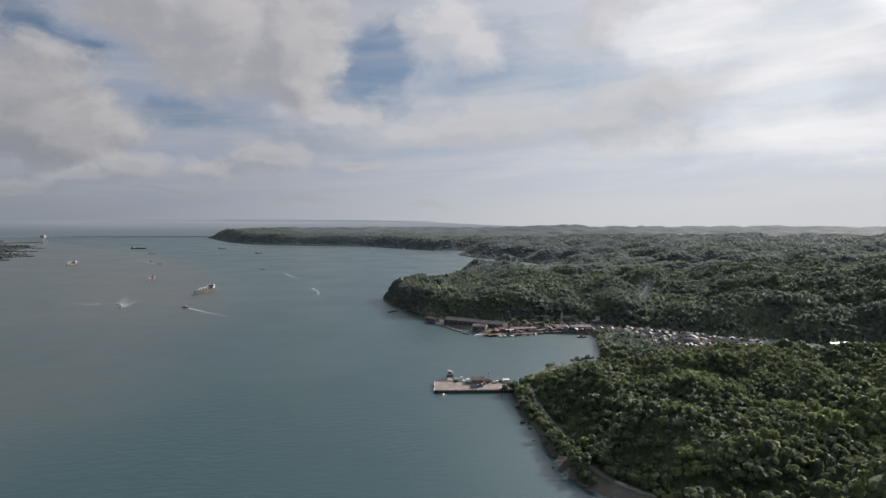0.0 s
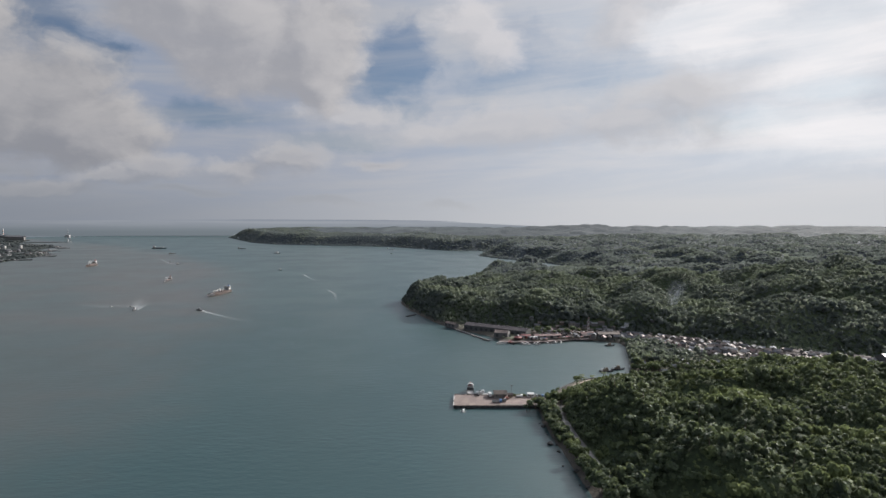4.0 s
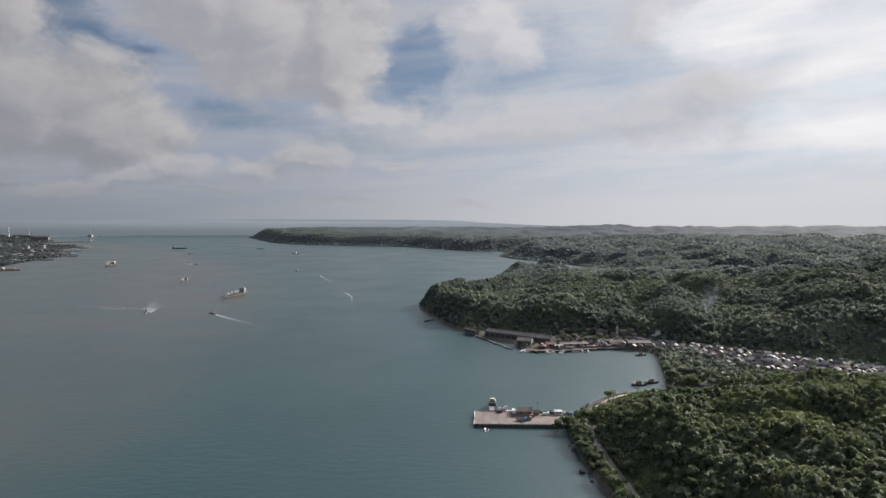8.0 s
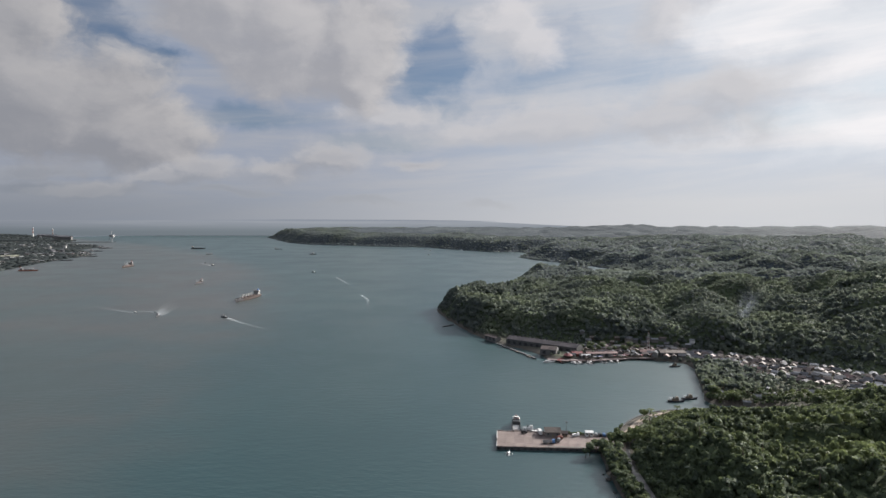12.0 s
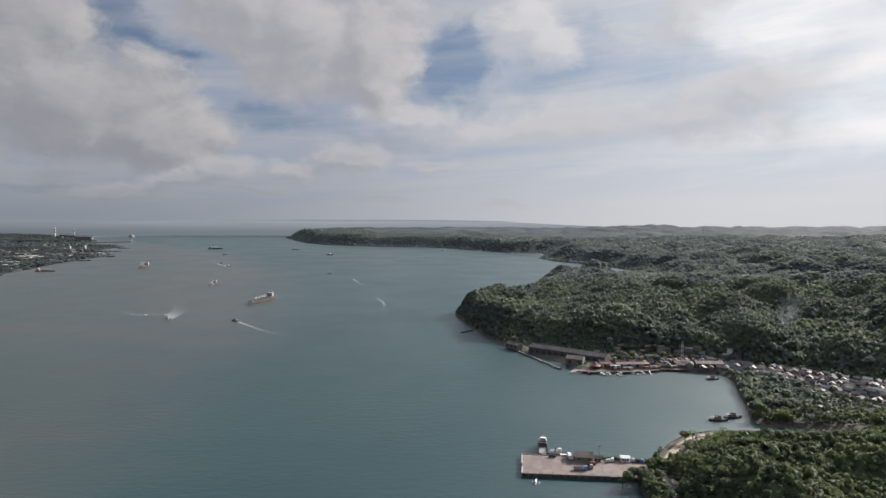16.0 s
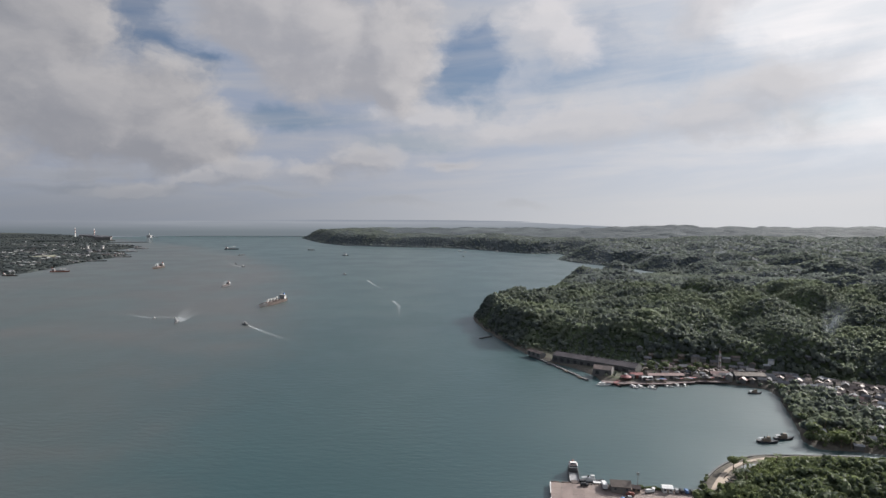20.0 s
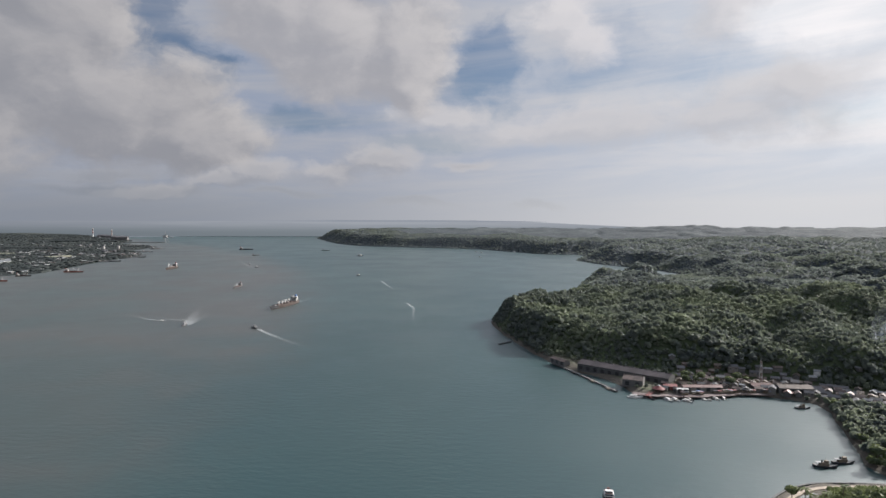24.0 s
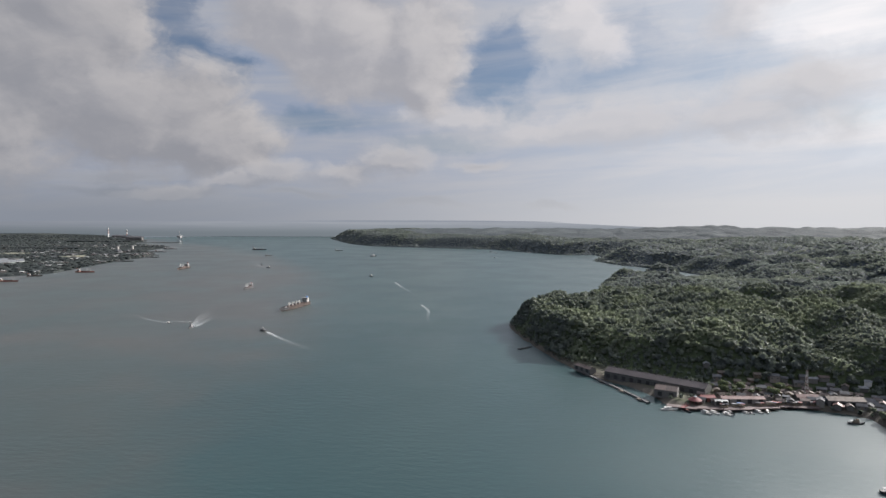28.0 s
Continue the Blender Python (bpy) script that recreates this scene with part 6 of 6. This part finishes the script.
wake([(-533, 984), (-545, 1015), (-560, 1075)], 5.0, 24)
bangka(-590, 1003, -8, 9, M_WHITE, M_WHITE, "small white motor boat with a foam trail", group="boats in the strait")
wake([(-594, 1004), (-630, 1016), (-700, 1060)], 3.0, 10)
bangka(-560, 1010, -8, 8, M_WHITE, M_WHITE, "small white motor boat with a foam trail", group="boats in the strait")
wake([(-563, 1011), (-585, 1017), (-625, 1030)], 3.0, 8)
coaster(-698, 1406, -80, 46, M_BLACKHULL, "small black freighter with red-brown hatches and a white house")
coaster(-1143, 1812, -78, 70, M_RUSTHULL, "rust-red freighter with a pale deckhouse")
coaster(-1452, 2808, 12, 62, M_BLACKHULL, "long dark freighter lying far off")
workboat(-915, 1898, -20, 15, M_BLACKHULL, "small dark boat far out in the strait")
workboat(-985, 1985, -50, 15, M_BLACKHULL, "small dark boat far out in the strait")
wake([(-925, 1905), (-1000, 1985), (-1130, 2180)], 4, 22)
coaster(-1194, 2420, 60, 30, M_BLACKHULL, "small dark coaster far out in the strait")
coaster(-1058, 2822, 10, 34, M_BLACKHULL, "small dark coaster far out in the strait")
workboat(-778, 2480, -10, 26, M_BLACKHULL, "dark boat far out near the headland")
workboat(-525, 1710, -30, 15, M_BLACKHULL, "dark boat out in the strait")
coaster(-1334, 1650, 12, 48, M_ORANGE, "orange-red freighter lying off the spit")
coaster(-1322, 1408, 15, 44, M_ORANGE, "orange-red freighter lying off the spit")
coaster(-1372, 1528, 20, 34, M_RUSTHULL, "low brown barge-like coaster off the spit")
wake([(-1352, 1640), (-1420, 1560), (-1500, 1420)], 6, 30)
for x, y, r, L in ((-360, 2860, 10, 18), (-330, 2800, 0, 16), (-300, 2500, 4, 14), (-190, 2860, 20, 16)):
    workboat(x, y, r, L, M_WHITE, "small pale boat off the far shore")


# ---- the low industrial spit across the strait ----
def far_shed(L, d, h, m_roof, label):
    t = thing("far_shed", label, "industrial building", "buildings on the spit")
    boxpart("wall", t, M_GREYWALL, 0, 0, h / 2 - 0.5, L, d, h + 1)
    bm = B()
    gable(bm, L, d, h, d * 0.12, 0.6, 0.3)
    part("roof", bm, m_roof, t)
    return t


def silo(x, y, r, h, m):
    t = thing("silo", "white round storage silo at the docks", "silo", "silos on the spit", at=(x, y, ground_z(x, y)))
    bm = B()
    bmesh.ops.create_cone(bm, cap_ends=True, segments=20, radius1=r, radius2=r, depth=h, matrix=Matrix.Translation((0, 0, h / 2)))
    part("shell", bm, m, t)
    bm = B()
    bmesh.ops.create_cone(bm, cap_ends=True, segments=20, radius1=r * 1.02, radius2=r * 0.1, depth=r * 0.5, matrix=Matrix.Translation((0, 0, h + r * 0.25)))
    part("cap", bm, M_TIN, t)


def chimney(x, y, h):
    t = thing("chimney", "tall red and white power station chimney", "chimney", "chimneys on the spit", at=(x, y, ground_z(x, y)))
    n = 7
    for k in range(n):
        bm = B()
        a, b = k / n, (k + 1) / n
        tube(bm, (0, 0, h * a), (0, 0, h * b), 4.2 - 1.6 * a, 4.2 - 1.6 * b, 12)
        part("ring", bm, M_RED if k % 2 and k > 2 else M_WHITE, t)


def spit():
    rng = random.Random(21)
    kinds = [far_shed(18, 11, 7, M_TINLIGHT, "pale-roofed shed among trees on the spit"), far_shed(34, 18, 9, M_TIN, "large grey industrial shed on the spit"),
             far_shed(13, 9, 6, M_WHITE, "white-roofed building on the spit"), far_shed(15, 10, 6, M_RUST, "rust-roofed building on the spit")]
    done, n = set(), 0
    spots = [(-2636, 2863, 1, 0), (-2590, 2875, 0, 0), (-2537, 2886, 1, 0), (-2449, 2906, 1, 0), (-2400, 2915, 1, 0), (-2446, 2380, 0, 0), (-2363, 2399, 1, 0), (-2197, 2311, 0, 0), (-2140, 2365, 1, 0), (-2104, 2415, 0, 0), (-2136, 2496, 2, 0),
             (-1461, 1577, 2, 0), (-1424, 1585, 2, 0), (-1540, 1593, 2, 0), (-1651, 1875, 2, 0), (-1653, 1899, 2, 0), (-1440, 1600, 0, 30)]
    while len(spots) < 260:
        x, y = rng.uniform(-3000, -1430), rng.uniform(1420, 3300)
        if fbm(np.array([x]), np.array([y]), 300, 2, 5)[0] > -0.02 or rng.random() < 0.25:
            d = land_dist(np.array([x]), np.array([y]))[1][0]
            if d > 18 and (d < 420 or rng.random() < 0.35):
                spots.append((x, y, rng.choices((0, 1, 2, 3), (2, 1, 5, 4))[0], rng.uniform(-30, 60)))
    for x, y, k, r in spots:
        m = pose(x, y, ground_z(x, y), 0, 0, r)
        if k in done:
            o = copy_thing(kinds[k], m)
        else:
            done.add(k)
            o = kinds[k]
            o.matrix_basis = m
        o.scale = (rng.uniform(0.7, 1.1), rng.uniform(0.6, 0.9), rng.uniform(0.5, 0.7))
    for x, y in ((-2052, 2609), (-2021, 2666)):
        silo(x, y, 7, 17, M_PALE)
    for x, y in ((-1905, 2440), (-1880, 2470), (-1930, 2480), (-3060, 3760), (-3010, 3790), (-2960, 3800)):
        silo(x, y, 8, 8, M_TIN)
    chimney(-3180, 3841, 66)
    chimney(-3224, 4073, 72)
    for x, y, r in ((-3150, 3900, 10), (-3060, 3860, 0), (-2750, 3560, 20), (-2700, 3530, 15)):
        o = copy_thing(kinds[1], pose(x, y, ground_z(x, y), 0, 0, r))
        o.scale = (2.2, 1.6, 3.0)
    # docks
    for a, b, w in (((-1540, 2020), (-1500, 2040), 14), ((-1590, 2230), (-1555, 2238), 16), ((-1800, 2290), (-1669, 2354), 26), ((-1960, 2495), (-1790, 2560), 24), ((-2040, 2900), (-1919, 2794), 26), ((-2356, 2992), (-2230, 3015), 22), ((-2560, 3330), (-2340, 3450), 12)):
        tagged(ribbon("dock", [a, b], w, M_DARKCON, z=3.2, thick=7, rounds=0), "grey industrial dock reaching into the strait", "dock", kind="structure")
    for x, y, r, L in ((-1650, 2330, 30, 40), (-1590, 2222, 20, 34), (-1540, 2005, 30, 30), (-1900, 2775, 40, 55), (-1780, 2545, 25, 45), (-1690, 2310, 28, 38)):
        coaster(x, y, r, L, M_STEEL, "grey freighter moored at the industrial docks")
    g = thing("loading_crane", "dark ship-loading tower at the end of a jetty", "crane", at=(-2334, 3448, 3))
    for k, (sx, sy) in enumerate(((-1, -1), (1, -1), (1, 1), (-1, 1))):
        bm = B()
        tube(bm, (sx * 12, sy * 12, -6), (sx * 6, sy * 6, 42), 1.6, 1.2)
        part("leg", bm, M_STEEL, g)
    boxpart("machine_house", g, M_STEEL, 0, 0, 34, 24, 18, 14)
    bm = B()
    tube(bm, (0, 0, 38), (52, 8, 26), 2.2, 1.2)
    part("boom", bm, M_STEEL, g)
    bm = B()
    tube(bm, (0, 0, 40), (0, 0, 66), 1.4, 0.8)
    part("mast", bm, M_STEEL, g)
    for nm, pts, m, lab in (("fish_pond", [(-2000, 1990), (-1905, 1995), (-1800, 1900), (-1785, 1810), (-1900, 1830)], M_POND, "pale fish ponds on the low spit"),
                            ("field", [(-1890, 2120), (-1830, 2110), (-1815, 2180), (-1860, 2210)], M_DRYFIELD, "pale dry field on the spit"),
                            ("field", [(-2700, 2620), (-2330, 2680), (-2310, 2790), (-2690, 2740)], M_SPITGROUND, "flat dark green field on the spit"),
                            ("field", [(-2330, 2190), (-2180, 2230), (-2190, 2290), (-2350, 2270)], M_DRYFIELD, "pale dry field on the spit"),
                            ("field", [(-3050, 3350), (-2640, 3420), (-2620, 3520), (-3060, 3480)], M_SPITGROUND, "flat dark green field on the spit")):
        patch(nm, pts, 9.0 if pts[0][1] > 3000 else 6.6, m, lab, "field" if nm == "field" else "pond", 6.0)
    # trees of the spit, in dusk-dimmed leaf tones
    X, Y, rg = jitter_grid(-4300, -1390, 1260, 4100, 20, 9)
    d = land_dist(X, Y)[1]
    Z = height(X, Y)
    ok = (d > 6) & (fbm(X, Y, 130, 3, 77) > -0.13) & ~inside(X, Y, [(-2720, 2600), (-2310, 2660), (-2290, 2800), (-2700, 2760)]) & ~inside(X, Y, [(-2010, 1990), (-1905, 2005), (-1790, 1905), (-1775, 1800), (-1905, 1820)])
    X, Y, Z = X[ok], Y[ok], Z[ok]
    r = 6 + 7 * rg.rand(len(X))
    S = np.stack([r, r, r * (0.4 + 0.35 * rg.rand(len(X)))], -1)
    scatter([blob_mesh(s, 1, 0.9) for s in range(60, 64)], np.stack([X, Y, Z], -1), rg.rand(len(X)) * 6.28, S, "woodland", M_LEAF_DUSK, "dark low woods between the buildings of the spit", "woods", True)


spit()
